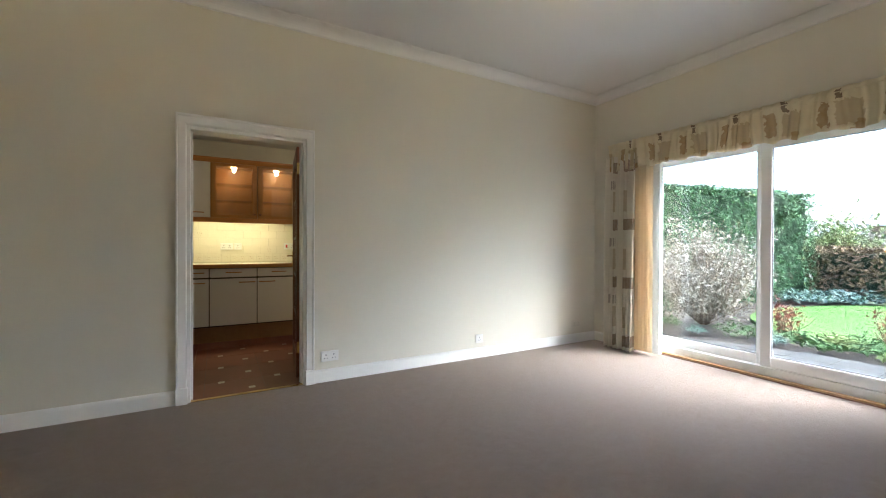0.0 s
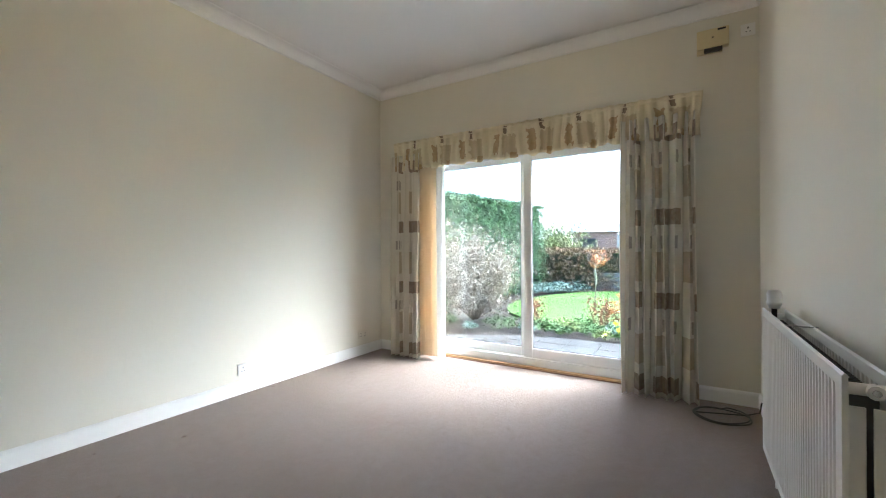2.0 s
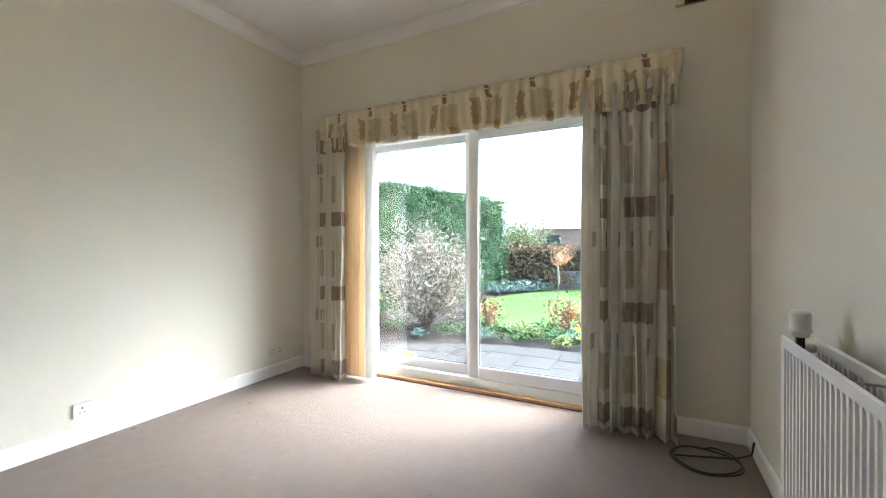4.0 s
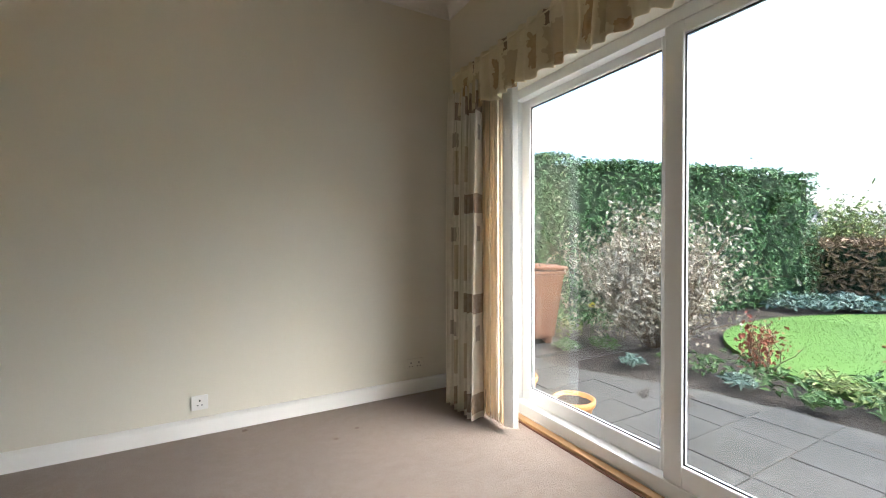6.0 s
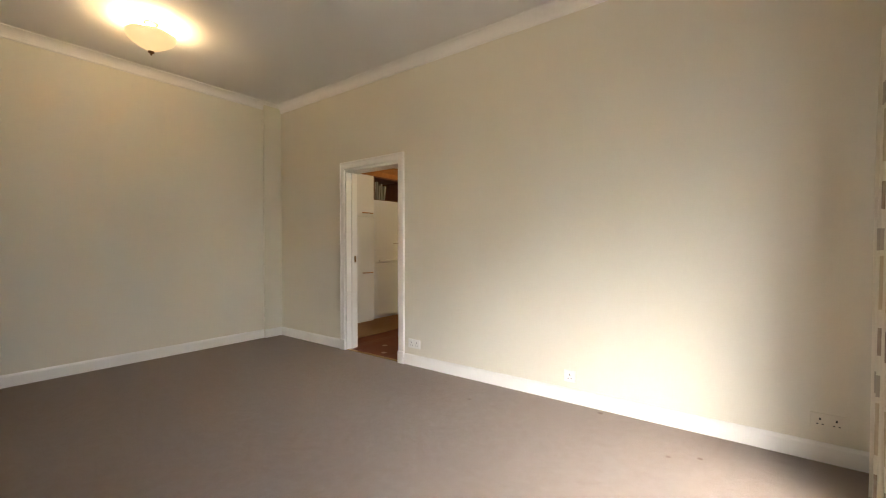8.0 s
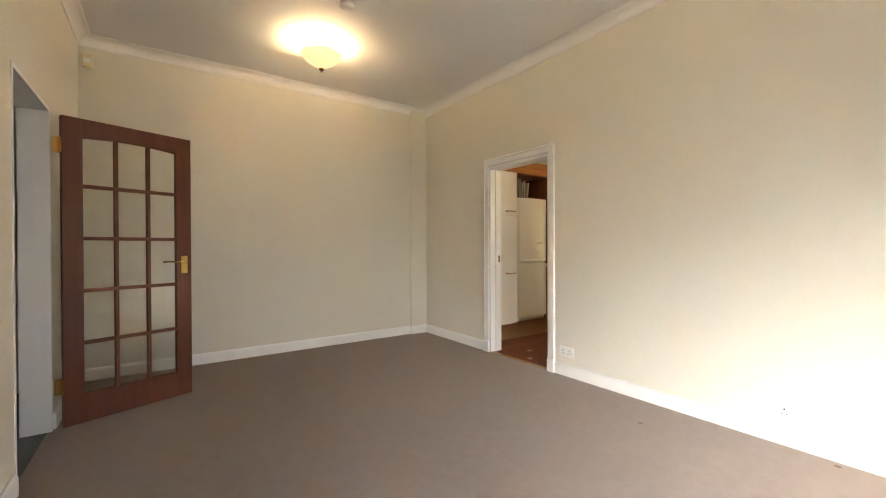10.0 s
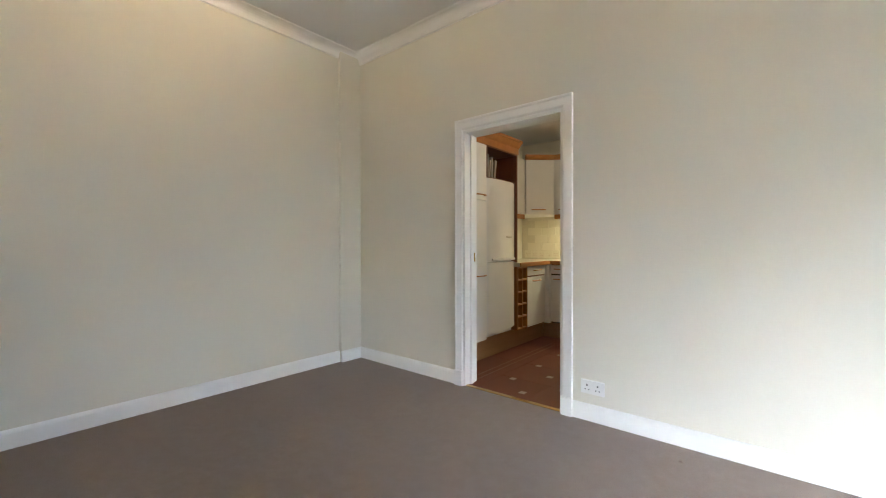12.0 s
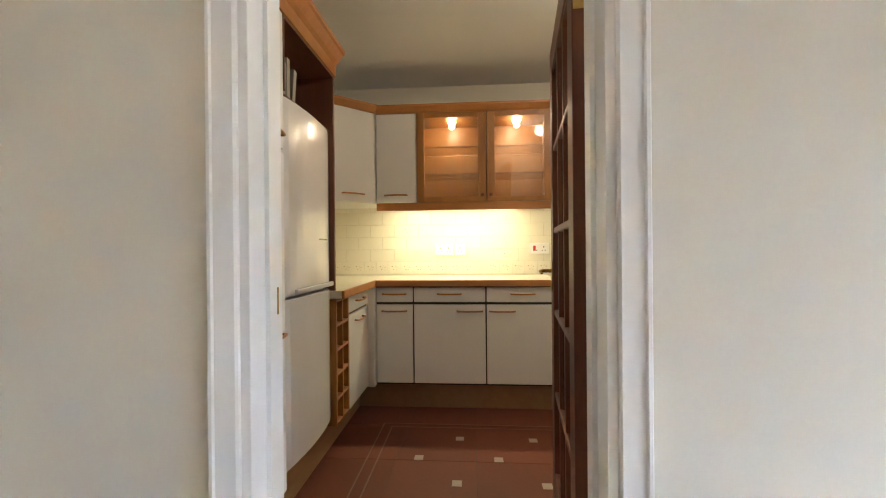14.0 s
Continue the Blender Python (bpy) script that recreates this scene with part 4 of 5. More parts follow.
def wall_unit(x0, x1):
    th = thing("wall_cabinet", "off-white wall cabinet with wooden handle", "cabinet", group="kitchen wall cabinets")
    part("body", boxes((x0, x1, WYF + 0.02, KY1 - 0.002, WC0, WC1)), LAMINATE, th)
    d = part("door", boxes((x0 + 0.002, x1 - 0.003, WYF, WYF + 0.019, WC0 + 0.004, WC1 - 0.004), bevel=0.002), LAMINATE, th)
    m = (x0 + x1) / 2
    pull(d, (m - 0.08, WYF, 1.535), (m + 0.08, WYF, 1.535), (0, -1, 0))


wall_unit(1.385, 1.68)
corner = thing("corner_cabinet", "off-white corner wall cabinet with a slanted door", "cabinet", group="kitchen wall cabinets")
bm = bmesh.new()
plan = [(KX0 + 0.002, 6.50), (1.13, 6.50), (1.384, 6.757), (1.384, KY1 - 0.002), (KX0 + 0.002, KY1 - 0.002)]
lo, hi = ([bm.verts.new((x, y, z)) for x, y in plan] for z in (WC0, WC1))
for i in range(5):
    bm.faces.new((lo[i], lo[(i + 1) % 5], hi[(i + 1) % 5], hi[i]))
bm.faces.new(lo[::-1])
bm.faces.new(hi)
bmesh.ops.recalc_face_normals(bm, faces=bm.faces)
part("body", bm, LAMINATE, corner)
ang = math.degrees(math.atan2(6.712 - 6.482, 1.382 - 1.145))
wd = math.hypot(1.382 - 1.145, 6.712 - 6.482)
dr = boxes((0.002, wd - 0.002, 0, 0.019, WC0 + 0.004, WC1 - 0.004), bevel=0.002)
bmesh.ops.transform(dr, matrix=pose(1.145, 6.482, 0, 0, 0, ang), verts=dr.verts)
d = part("door", dr, LAMINATE, corner)
M = pose(1.145, 6.482, 0, 0, 0, ang)
pull(d, M @ Vector((0.07, 0, 1.535)), M @ Vector((0.23, 0, 1.535)), M.to_3x3() @ Vector((0, -1, 0)))
sidecab = thing("wall_cabinet", "off-white wall cabinet beside the fridge", "cabinet", group="kitchen wall cabinets")
part("body", boxes((KX0 + 0.002, 1.11, 5.89, 6.495, WC0, WC1)), LAMINATE, sidecab)
part("door", boxes((1.111, 1.13, 5.893, 6.477, WC0 + 0.004, WC1 - 0.004), bevel=0.002), LAMINATE, sidecab)


def glass_unit(x0, x1, knob):
    th = thing("glass_cabinet", "cherry wood wall cabinet with glass door and lit inside", "cabinet", group="kitchen wall cabinets")
    part("body", boxes((x0, x0 + 0.016, WYF + 0.022, KY1 - 0.002, WC0, WC1), (x1 - 0.016, x1, WYF + 0.022, KY1 - 0.002, WC0, WC1), (x0 + 0.016, x1 - 0.016, WYF + 0.022, KY1 - 0.002, WC0, WC0 + 0.016),
                       (x0 + 0.016, x1 - 0.016, WYF + 0.022, KY1 - 0.002, WC1 - 0.016, WC1), (x0 + 0.016, x1 - 0.016, KY1 - 0.012, KY1 - 0.002, WC0 + 0.016, WC1 - 0.016)), CHERRY_UP, th)
    f = 0.058
    d = part("door", boxes((x0 + 0.002, x0 + f, WYF, WYF + 0.02, WC0 + 0.003, WC1 - 0.003), (x1 - f, x1 - 0.002, WYF, WYF + 0.02, WC0 + 0.003, WC1 - 0.003),
                           (x0 + f, x1 - f, WYF, WYF + 0.02, WC0 + 0.003, WC0 + f - 0.02), (x0 + f, x1 - f, WYF, WYF + 0.02, WC1 - f + 0.02, WC1 - 0.003), bevel=0.002), CHERRY_UP, th, "cherry wood framed door")
    p = part("pane", boxes((x0 + f - 0.004, x1 - f + 0.004, WYF + 0.008, WYF + 0.012, WC0 + f - 0.024, WC1 - f + 0.024)), CLEAR, d, "clear glass")
    p.visible_shadow = False
    k = lathe([(0, 0.022), (0.012, 0.018), (0.013, 0.01), (0.006, 0), (0, 0)], 14)
    kx = x1 - f / 2 if knob > 0 else x0 + f / 2
    bmesh.ops.transform(k, matrix=pose(kx, WYF, WC0 + 0.05, 90), verts=k.verts)
    part("knob", k, DARK_WOOD, d, "dark wooden knob", smooth=True)
    for z in (1.69, 1.89):
        s = part("glass_shelf", boxes((x0 + 0.017, x1 - 0.017, WYF + 0.06, KY1 - 0.014, z, z + 0.006)), CLEAR, th)
        s.visible_shadow = False
        part("shelf_edge", boxes((x0 + 0.017, x1 - 0.017, WYF + 0.052, WYF + 0.058, z, z + 0.006)), DARK_WOOD, th)
    m = (x0 + x1) / 2
    pk = lathe([(0, 0), (0.026, 0), (0.03, 0.004), (0.03, 0.016), (0, 0.016)], 20)
    bmesh.ops.transform(pk, matrix=pose(m, WYF + 0.17, WC1 - 0.034), verts=pk.verts)
    part("spot_lamp", pk, SPOT, th, "small lit spot lamp")
    point_lamp("spot_light", (m, WYF + 0.17, WC1 - 0.06), 0.042, (1.0, 0.66, 0.32), 0.02)


glass_unit(1.682, 2.19, 1)
glass_unit(2.192, 2.66, -1)
tagged(part("cornice", sweep([(-0.02, 0), (0.0, 0), (0.012, 0.012), (0.03, 0.04), (0.03, 0.055), (-0.02, 0.055)], (1.385, WYF, WC1), (2.67, WYF, WC1), (0, -1, 0)), CHERRY, None, "cherry wood cornice along the wall cabinets"), category="cornice", kind="structure")
c2 = sweep([(-0.02, 0), (0.0, 0), (0.012, 0.012), (0.03, 0.04), (0.03, 0.055), (-0.02, 0.055)], (1.13, 6.49, WC1 + 0.001), (1.385, 6.715, WC1 + 0.001), (0.66, -0.75, 0))
tagged(part("cornice", c2, CHERRY, None, "cherry wood cornice over the corner cabinet"), category="cornice", kind="structure")
tagged(part("light_pelmet", boxes((1.385, 2.67, WYF + 0.004, WYF + 0.022, 1.425, WC0), bevel=0.003), CHERRY, None, "cherry wood strip under the wall cabinets"), category="trim", kind="structure")
tagged(part("light_pelmet", boxes((1.10, 1.118, 5.89, 6.50, 1.425, WC0), bevel=0.003), CHERRY, None, "cherry wood strip under the wall cabinets"), category="trim", kind="structure")

strip = thing("strip_light", "lit fluorescent strip under the wall cabinets", "strip light")
part("batten", boxes((1.45, 2.5, 6.78, 6.83, 1.462, WC0), bevel=0.002), PLASTIC, strip)
part("tube", tube([(1.47, 6.805, 1.452), (2.48, 6.805, 1.452)], 0.008, 10), TUBE, strip, "lit tube")
ul = new("strip_light_source", bpy.data.lights.new("strip_light_source", "AREA"))
ul.data.shape, ul.data.size, ul.data.size_y = "RECTANGLE", 1.0, 0.03
ul.data.energy, ul.data.color = 0.24, (1.0, 0.80, 0.40)
ul.location = (1.97, 6.805, 1.44)

socket((1.86, KY1 - 0.008, 1.135), 0, 2, "white double socket on the tiled splashback", 0.02)
socket((1.985, KY1 - 0.008, 1.135), 0, 1, "white single switch plate on the tiled splashback", 0.02)
ck = socket((2.615, KY1 - 0.008, 1.14), 0, 2, "white cooker switch with red rocker", 0.02)
part("red_rocker", boxes((-0.05, -0.03, -0.026, -0.019, -0.02, 0.022), bevel=0.002), surface("red plastic", (0.5, 0.03, 0.02), (0.45, 0.02, 0.02), 0.3, 5, 40, 0), ck, "red rocker switch")

kl = thing("kitchen_spot", "small lit ceiling spot lamp in the kitchen", "spot lamp", (2.8, 5.35, KZ))
part("body", lathe([(0, -0.03), (0.035, -0.03), (0.045, -0.012), (0.045, 0), (0, 0)], 20), BRASS, kl, "brass ring")
part("bulb", lathe([(0, -0.042), (0.02, -0.04), (0.03, -0.031), (0, -0.031)], 20), SPOT, kl, "lit lamp face")
point_lamp("kitchen_spot_light", (2.8, 5.35, KZ - 0.09), 0.4, (1.0, 0.74, 0.45), 0.04)

# ---- garden ----
GZ = -0.12
gr = bmesh.new()
bmesh.ops.create_grid(gr, x_segments=8, y_segments=8, size=400)
bmesh.ops.translate(gr, verts=gr.verts, vec=(300, 0, GZ - 0.09))
tagged(part("ground", gr, GROUND, None, "rough green ground reaching the horizon"), category="ground", kind="structure")


def sheet(name, label, outline, z, mat, depth=0.12):
    bm = bmesh.new()
    f = bm.faces.new([bm.verts.new((x, y, z)) for x, y in outline])
    ex = bmesh.ops.extrude_face_region(bm, geom=[f])
    bmesh.ops.translate(bm, verts=[v for v in ex["geom"] if isinstance(v, bmesh.types.BMVert)], vec=(0, 0, -depth))
    bmesh.ops.recalc_face_normals(bm, faces=bm.faces)
    return tagged(part(name, bm, mat, None, label), category=name.split("_")[-1], kind="structure")


# soil bed, uneven
so = bmesh.new()
bmesh.ops.create_grid(so, x_segments=90, y_segments=140, size=0.5)
for v in so.verts:
    x, y = 6.9 + (v.co.x + 0.5) * 8.0, -5 + (v.co.y + 0.5) * 13
    v.co = (x, y, GZ - 0.03 + 0.05 * noise.noise((x * 1.3, y * 1.3, 0)) + 0.03 * noise.noise((x * 6, y * 6, 1)) + 0.02 * noise.noise((x * 17, y * 17, 2)))
tagged(part("flower_bed", so, SOIL, None, "dark damp soil of the planting bed", smooth=True), category="soil", kind="structure")


def lawn_edge(a):
    r = 1 + 0.04 * math.sin(3 * a + 1)
    return (11.7 + 3.2 * r * math.cos(a), 2.2 + (2.95 if math.sin(a) > 0 else 6.0) * r * math.sin(a))


sheet("lawn", "bright green mown lawn with a curved edge", [lawn_edge(a) for a in np.linspace(0, math.tau, 64, False)], GZ + 0.03, LAWN)

rng = np.random.default_rng(11)


def leaf_mesh(name, centres, normals, sizes, mat, parent=None, label="", narrow=0.5, fold=0.2):
    """Many small pointed leaves, each its own four-cornered piece."""
    n = len(centres)
    u = np.cross(normals, rng.normal(size=(n, 3)))
    u /= np.linalg.norm(u, axis=1)[:, None] + 1e-9
    w = np.cross(normals, u)
    s = sizes[:, None]
    tip, tail = centres + u * s, centres - u * s
    l, r = centres + w * s * narrow + normals * s * fold, centres - w * s * narrow + normals * s * fold
    vs = np.stack([tail, l, tip, r], 1).reshape(-1, 3)
    me = bpy.data.meshes.new(name)
    me.from_pydata(vs.tolist(), [], (np.arange(4 * n).reshape(-1, 4)).tolist())
    me.materials.append(mat)
    ob = new(name, me)
    if parent:
        ob.parent = parent
    return tagged(ob, label)


def hedge(label, a, b, thick, top, n, mat, tipmat, size=0.045):
    """A clipped hedge from a to b: a core coloured as inner shade with a dense coat of leaf sprays."""
    a, b = np.array(a, float), np.array(b, float)
    d = (b - a) / np.linalg.norm(b - a)
    nrm = np.array([-d[1], d[0]])
    L = np.linalg.norm(b - a)
    th = thing("hedge", label, "hedge")
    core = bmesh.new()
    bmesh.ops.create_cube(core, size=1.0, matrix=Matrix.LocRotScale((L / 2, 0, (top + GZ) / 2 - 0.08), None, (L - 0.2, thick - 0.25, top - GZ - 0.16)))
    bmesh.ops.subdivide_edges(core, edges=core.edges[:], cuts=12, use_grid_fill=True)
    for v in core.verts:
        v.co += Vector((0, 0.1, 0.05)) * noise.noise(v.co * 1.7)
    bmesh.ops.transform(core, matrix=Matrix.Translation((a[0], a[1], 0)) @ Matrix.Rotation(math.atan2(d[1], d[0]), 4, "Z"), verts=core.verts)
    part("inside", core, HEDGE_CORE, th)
    for nm, m, share, on_top in (("foliage", mat, 0.8, False), ("top_foliage", tipmat, 0.2, True)):
        k = int(n * share)
        s = rng.uniform(0, L, k)
        h = rng.uniform(GZ, top, k)
        side = np.where(rng.random(k) < 0.72, -1.0, 1.0)
        off = side * thick / 2
        if on_top:
            h = np.full(k, top) - 0.1 * rng.random(k)
            off = rng.uniform(-thick / 2, thick / 2, k)
        bulge = np.array([0.10 * noise.noise((x * 1.3, z * 1.3, 3)) + 0.08 * noise.noise((x * 3.5, z * 3.5, 5)) for x, z in zip(s, h)])
        if on_top:
            h = h + bulge * 0.9
        else:
            off = off + side * (bulge + rng.normal(0, 0.05, k))
        ends = rng.random(k) < 0.08
        if not on_top:
            off = np.where(ends, rng.uniform(-thick / 2, thick / 2, k), off)
            s = np.where(ends, np.where(rng.random(k) < 0.5, 0.0, L) + rng.normal(0, 0.06, k), s)
        c = np.stack([a[0] + d[0] * s + nrm[0] * off, a[1] + d[1] * s + nrm[1] * off, h], 1)
        nv = rng.normal(0, 0.5, (k, 3))
        nv[:, :2] += nrm[None] * side[:, None] * (0 if on_top else 1)
        nv[:, 2] += 0.7
        nv /= np.linalg.norm(nv, axis=1)[:, None]
        leaf_mesh(nm, c, nv, rng.uniform(0.6, 1.5, k) * size, m, th, narrow=0.35)
    return th


hedge("tall dense dark green conifer hedge", (14.6, 6.0), (6.6, 7.55), 1.1, 2.48, 52000, HEDGE, HEDGE_TOP)
hedge("brown leafy beech hedge behind the lawn", (15.9, 1.5), (14.9, 5.6), 0.9, 1.15, 8000, BEECH, BEECH, 0.06)


def twigs(th, base, count, height, spread, radius, mat, forks=3):
    """Twigs rising and spreading from a base. Returns their points, for leaves."""
    pts_all = []
    bm = bmesh.new()
    for i in range(count):
        a, lean = rng.uniform(0, math.tau), rng.uniform(0.1, 1.0) * spread
        tip = Vector(base) + Vector((math.cos(a) * lean, math.sin(a) * lean, height * rng.uniform(0.6, 1.0) * (1 - 0.25 * (lean / spread) ** 2)))
        p0 = Vector(base) + Vector((math.cos(a), math.sin(a), 0)) * 0.05
        mid = p0.lerp(tip, 0.45) + Vector((math.cos(a), math.sin(a), 0)) * lean * 0.18
        path = [p0, p0.lerp(mid, 0.5), mid, mid.lerp(tip, 0.5) + Vector(rng.normal(0, 0.03, 3)), tip]
        lines = [path]
        for k in range(forks):
            s = path[1 + k % 3]
            e = s + (tip - s).normalized() * height * 0.3 + Vector(rng.normal(0, 0.16 * height, 3))
            lines.append([s, s.lerp(e, 0.5) + Vector(rng.normal(0, 0.02, 3)), e])
        for ln in lines:
            b2 = tube(ln, radius if ln is path else radius * 0.6, 4, 0.35)
            me = bpy.data.meshes.new("tmp")
            b2.to_mesh(me)
            b2.free()
            bm.from_mesh(me)
            bpy.data.meshes.remove(me)
            for p, q in zip(ln, ln[1:]):
                pts_all += [p.lerp(q, f) for f in (0.1, 0.35, 0.6, 0.85)]
    part("branches", bm, mat, th)
    return np.array([tuple(p) for p in pts_all])


def shrub(name, label, base, height, spread, count, leaves, mat, size, bark=BARK, low=0.2, jitter=0.05, category="shrub", forks=3, radius=0.008):
    th = thing(name, label, category)
    pts = twigs(th, base, count, height, spread, radius, bark, forks)
    pts = pts[pts[:, 2] > base[2] + low * height]
    idx = rng.integers(0, len(pts), leaves)
    c = pts[idx] + rng.normal(0, jitter, (leaves, 3))
    nv = rng.normal(size=(leaves, 3))
    nv[:, 2] += 0.6
    nv /= np.linalg.norm(nv, axis=1)[:, None]
    leaf_mesh("leaves", c, nv, rng.uniform(0.6, 1.4, leaves) * size, mat, th)
    return th


shrub("silver_shrub", "rounded twiggy shrub with pale silvery leaves", (8.75, 4.95, GZ), 1.62, 0.95, 70, 12000, SILVER, 0.028, jitter=0.06, low=0.12, forks=5, radius=0.007)
shrub("red_shrub", "small rose bush with red young leaves", (8.68, 3.80, GZ), 0.52, 0.28, 9, 260, RED, 0.028)
shrub("red_shrub", "small rose bush with red and orange leaves", (8.95, 2.75, GZ), 0.55, 0.34, 10, 260, RED, 0.028)
shrub("orange_shrub", "small shrub with orange blossom", (9.15, 2.45, GZ), 0.5, 0.3, 8, 160, ORANGE, 0.03, low=0.5)
shrub("yellow_green_shrub", "loose yellow-green shrub behind the lawn", (16.6, 5.6, GZ), 2.3, 0.95, 40, 4200, LIME, 0.05, low=0.2)
shrub("brown_shrub", "brown twiggy shrub behind the lawn", (15.3, 4.9, GZ), 1.3, 0.9, 40, 2600, BEECH, 0.04, low=0.1)
shrub("pale_tree", "small pale blossoming tree far behind", (19, 6.4, GZ), 2.2, 1.3, 40, 2600, SILVER, 0.05, low=0.4)


def conifer(label, x, y, height, reach):
    """A conifer: one trunk with tiers of drooping branches, each coated in sprays."""
    th = thing("conifer_tree", label, "tree")
    part("trunk", tube([(x, y, GZ - 0.05), (x + 0.03, y, height * 0.5), (x, y, height - 0.1)], 0.09, 8, 0.12), BARK, th)
    limbs, cs, z = bmesh.new(), [], 1.2
    while z < height:
        f = 1 - (z - 1.2) / (height - 1.2)
        for k in range(5):
            a, ln = rng.uniform(0, math.tau), reach * (0.25 + 0.75 * f) * rng.uniform(0.7, 1.15)
            d = np.array([math.cos(a), math.sin(a), 0.0])
            line = [np.array([x, y, z]) + d * ln * q + np.array([0, 0, ln * (0.55 * q - 0.5 * q * q)]) for q in (0, 0.35, 0.7, 1.0)]
            b2 = tube([tuple(p) for p in line], 0.012, 4, 0.3)
            me = bpy.data.meshes.new("tmp")
            b2.to_mesh(me)
            b2.free()
            limbs.from_mesh(me)
            bpy.data.meshes.remove(me)
            for p, q in zip(line, line[1:]):
                w = rng.random(26)[:, None]
                cs.append(p + (q - p) * w + rng.normal(0, 1, (26, 3)) * np.array([0.045, 0.045, 0.03]))
        z += 0.13
    part("branches", limbs, BARK, th)
    c = np.concatenate(cs)
    nv = rng.normal(0, 0.5, c.shape) + np.array([0, 0, 0.9])
    nv /= np.linalg.norm(nv, axis=1)[:, None]
    leaf_mesh("foliage", c, nv, rng.uniform(0.025, 0.06, len(c)), HEDGE, th, narrow=0.3)


conifer("feathery conifer rising behind the tall hedge", 9.3, 8.35, 4.05, 0.85)
shrub("conifer_sprig", "light conifer branch leaning out of the hedge", (13.6, 6.2, 1.0), 1.45, 0.8, 12, 900, HEDGE_TOP, 0.04, low=0.5)

st = thing("standard_rose", "slim pale-stemmed little tree with orange leaves", "small tree")
part("trunk", tube([(12.28, 3.53, GZ), (12.30, 3.51, 0.4), (12.27, 3.54, 0.8)], 0.03, 8, 0.7), PALE_BARK, st)
pts = twigs(st, (12.27, 3.54, 0.72), 14, 0.42, 0.34, 0.008, PALE_BARK)
c = pts[rng.integers(0, len(pts), 170)] + rng.normal(0, 0.04, (170, 3))
nv = rng.normal(size=(170, 3))
nv /= np.linalg.norm(nv, axis=1)[:, None]
leaf_mesh("leaves", c, nv, rng.uniform(0.02, 0.04, 170), ORANGE, st)

# low plants in the bed
spots = [(8.25, 4.25, 0.26), (8.45, 3.95, 0.3), (8.35, 3.5, 0.25), (8.55, 3.15, 0.22), (8.4, 2.85, 0.22), (8.5, 2.5, 0.25), (8.3, 2.2, 0.26), (8.8, 3.35, 0.2), (9.0, 3.1, 0.2),
         (8.35, 1.9, 0.25), (8.6, 1.6, 0.22), (8.4, 1.2, 0.2), (8.2, 5.2, 0.18), (7.9, 4.6, 0.12), (7.75, 5.35, 0.15), (8.3, 6.0, 0.3), (8.6, 6.3, 0.3), (8.0, 6.4, 0.25), (9.1, 5.9, 0.3),
         (8.9, 0.8, 0.25), (8.5, 0.3, 0.22), (8.15, 3.75, 0.13), (8.2, 3.2, 0.12), (8.2, 2.65, 0.14), (8.05, 2.0, 0.12)]
for i, (x, y, h) in enumerate(spots):
    k = 110
    a, r = rng.uniform(0, math.tau, k), np.sqrt(rng.random(k)) * h
    c = np.stack([x + r * np.cos(a), y + r * np.sin(a), GZ + 0.03 + (h * 0.9 - r * 0.6) * rng.random(k)], 1)
    nv = rng.normal(0, 0.5, (k, 3)) + np.array([0, 0, 1.0])
    nv /= np.linalg.norm(nv, axis=1)[:, None]
    ob = leaf_mesh("bedding_plant", c, nv, rng.uniform(0.025, 0.055, k), (GREEN, BLUISH, GREEN, LIME)[i % 4] if i > 1 else GREEN, narrow=0.35)
    tagged(ob, "low leafy green plant in the soil bed", "plant", "bedding plants")
for i, (x, y, h) in enumerate(((8.17, 2.61, 0.08), (8.3, 2.5, 0.2), (8.25, 2.45, 0.13), (8.33, 2.42, 0.25), (8.6, 5.75, 0.4), (8.75, 5.85, 0.38))):
    fl = thing("daffodil", "yellow daffodil in the soil bed", "flower", group="daffodils")
    part("stem", tube([(x, y, GZ - 0.02), (x + 0.01, y, GZ + h)], 0.004, 5), GREEN, fl)
    nv = rng.normal(0, 0.4, (7, 3)) + np.array([-1, -0.3, 0.2])
    nv /= np.linalg.norm(nv, axis=1)[:, None]
    leaf_mesh("bloom", np.array([(x, y, GZ + h)] * 7) + rng.normal(0, 0.012, (7, 3)), nv, np.full(7, 0.035), YELLOW, fl)
for i, (x, y) in enumerate(((13.6, 5.15), (14.0, 4.8), (14.3, 5.0), (13.3, 5.4), (14.5, 4.5))):
    k = 260
    a, r = rng.uniform(0, math.tau, k), np.sqrt(rng.random(k)) * 0.42
    c = np.stack([x + r * np.cos(a), y + r * np.sin(a), GZ + 0.05 + (0.32 - 0.5 * r) * rng.random(k)], 1)
    nv = rng.normal(0, 0.5, (k, 3)) + np.array([0, 0, 1.0])
    nv /= np.linalg.norm(nv, axis=1)[:, None]
    tagged(leaf_mesh("rockery_plant", c, nv, rng.uniform(0.03, 0.07, k), BLUISH), "mound of grey-green rockery plants", "plant", "rockery plants")

# grass blades on the lawn
k = 12000
a, r = rng.uniform(0, math.tau, k), np.sqrt(rng.random(k)) * 0.99
e = np.array([lawn_edge(t) for t in a])
ctr = np.array([11.7, 2.2])
c2 = ctr + (e - ctr) * r[:, None]
c = np.column_stack([c2, np.full(k, GZ + 0.045)])
nv = np.column_stack([rng.normal(size=k), rng.normal(size=k), np.zeros(k)])
nv /= np.linalg.norm(nv, axis=1)[:, None]
tagged(leaf_mesh("grass", c, nv, rng.uniform(0.008, 0.016, k), BLADE, narrow=0.25), "short green grass blades of the lawn", "grass", kind="stuff")

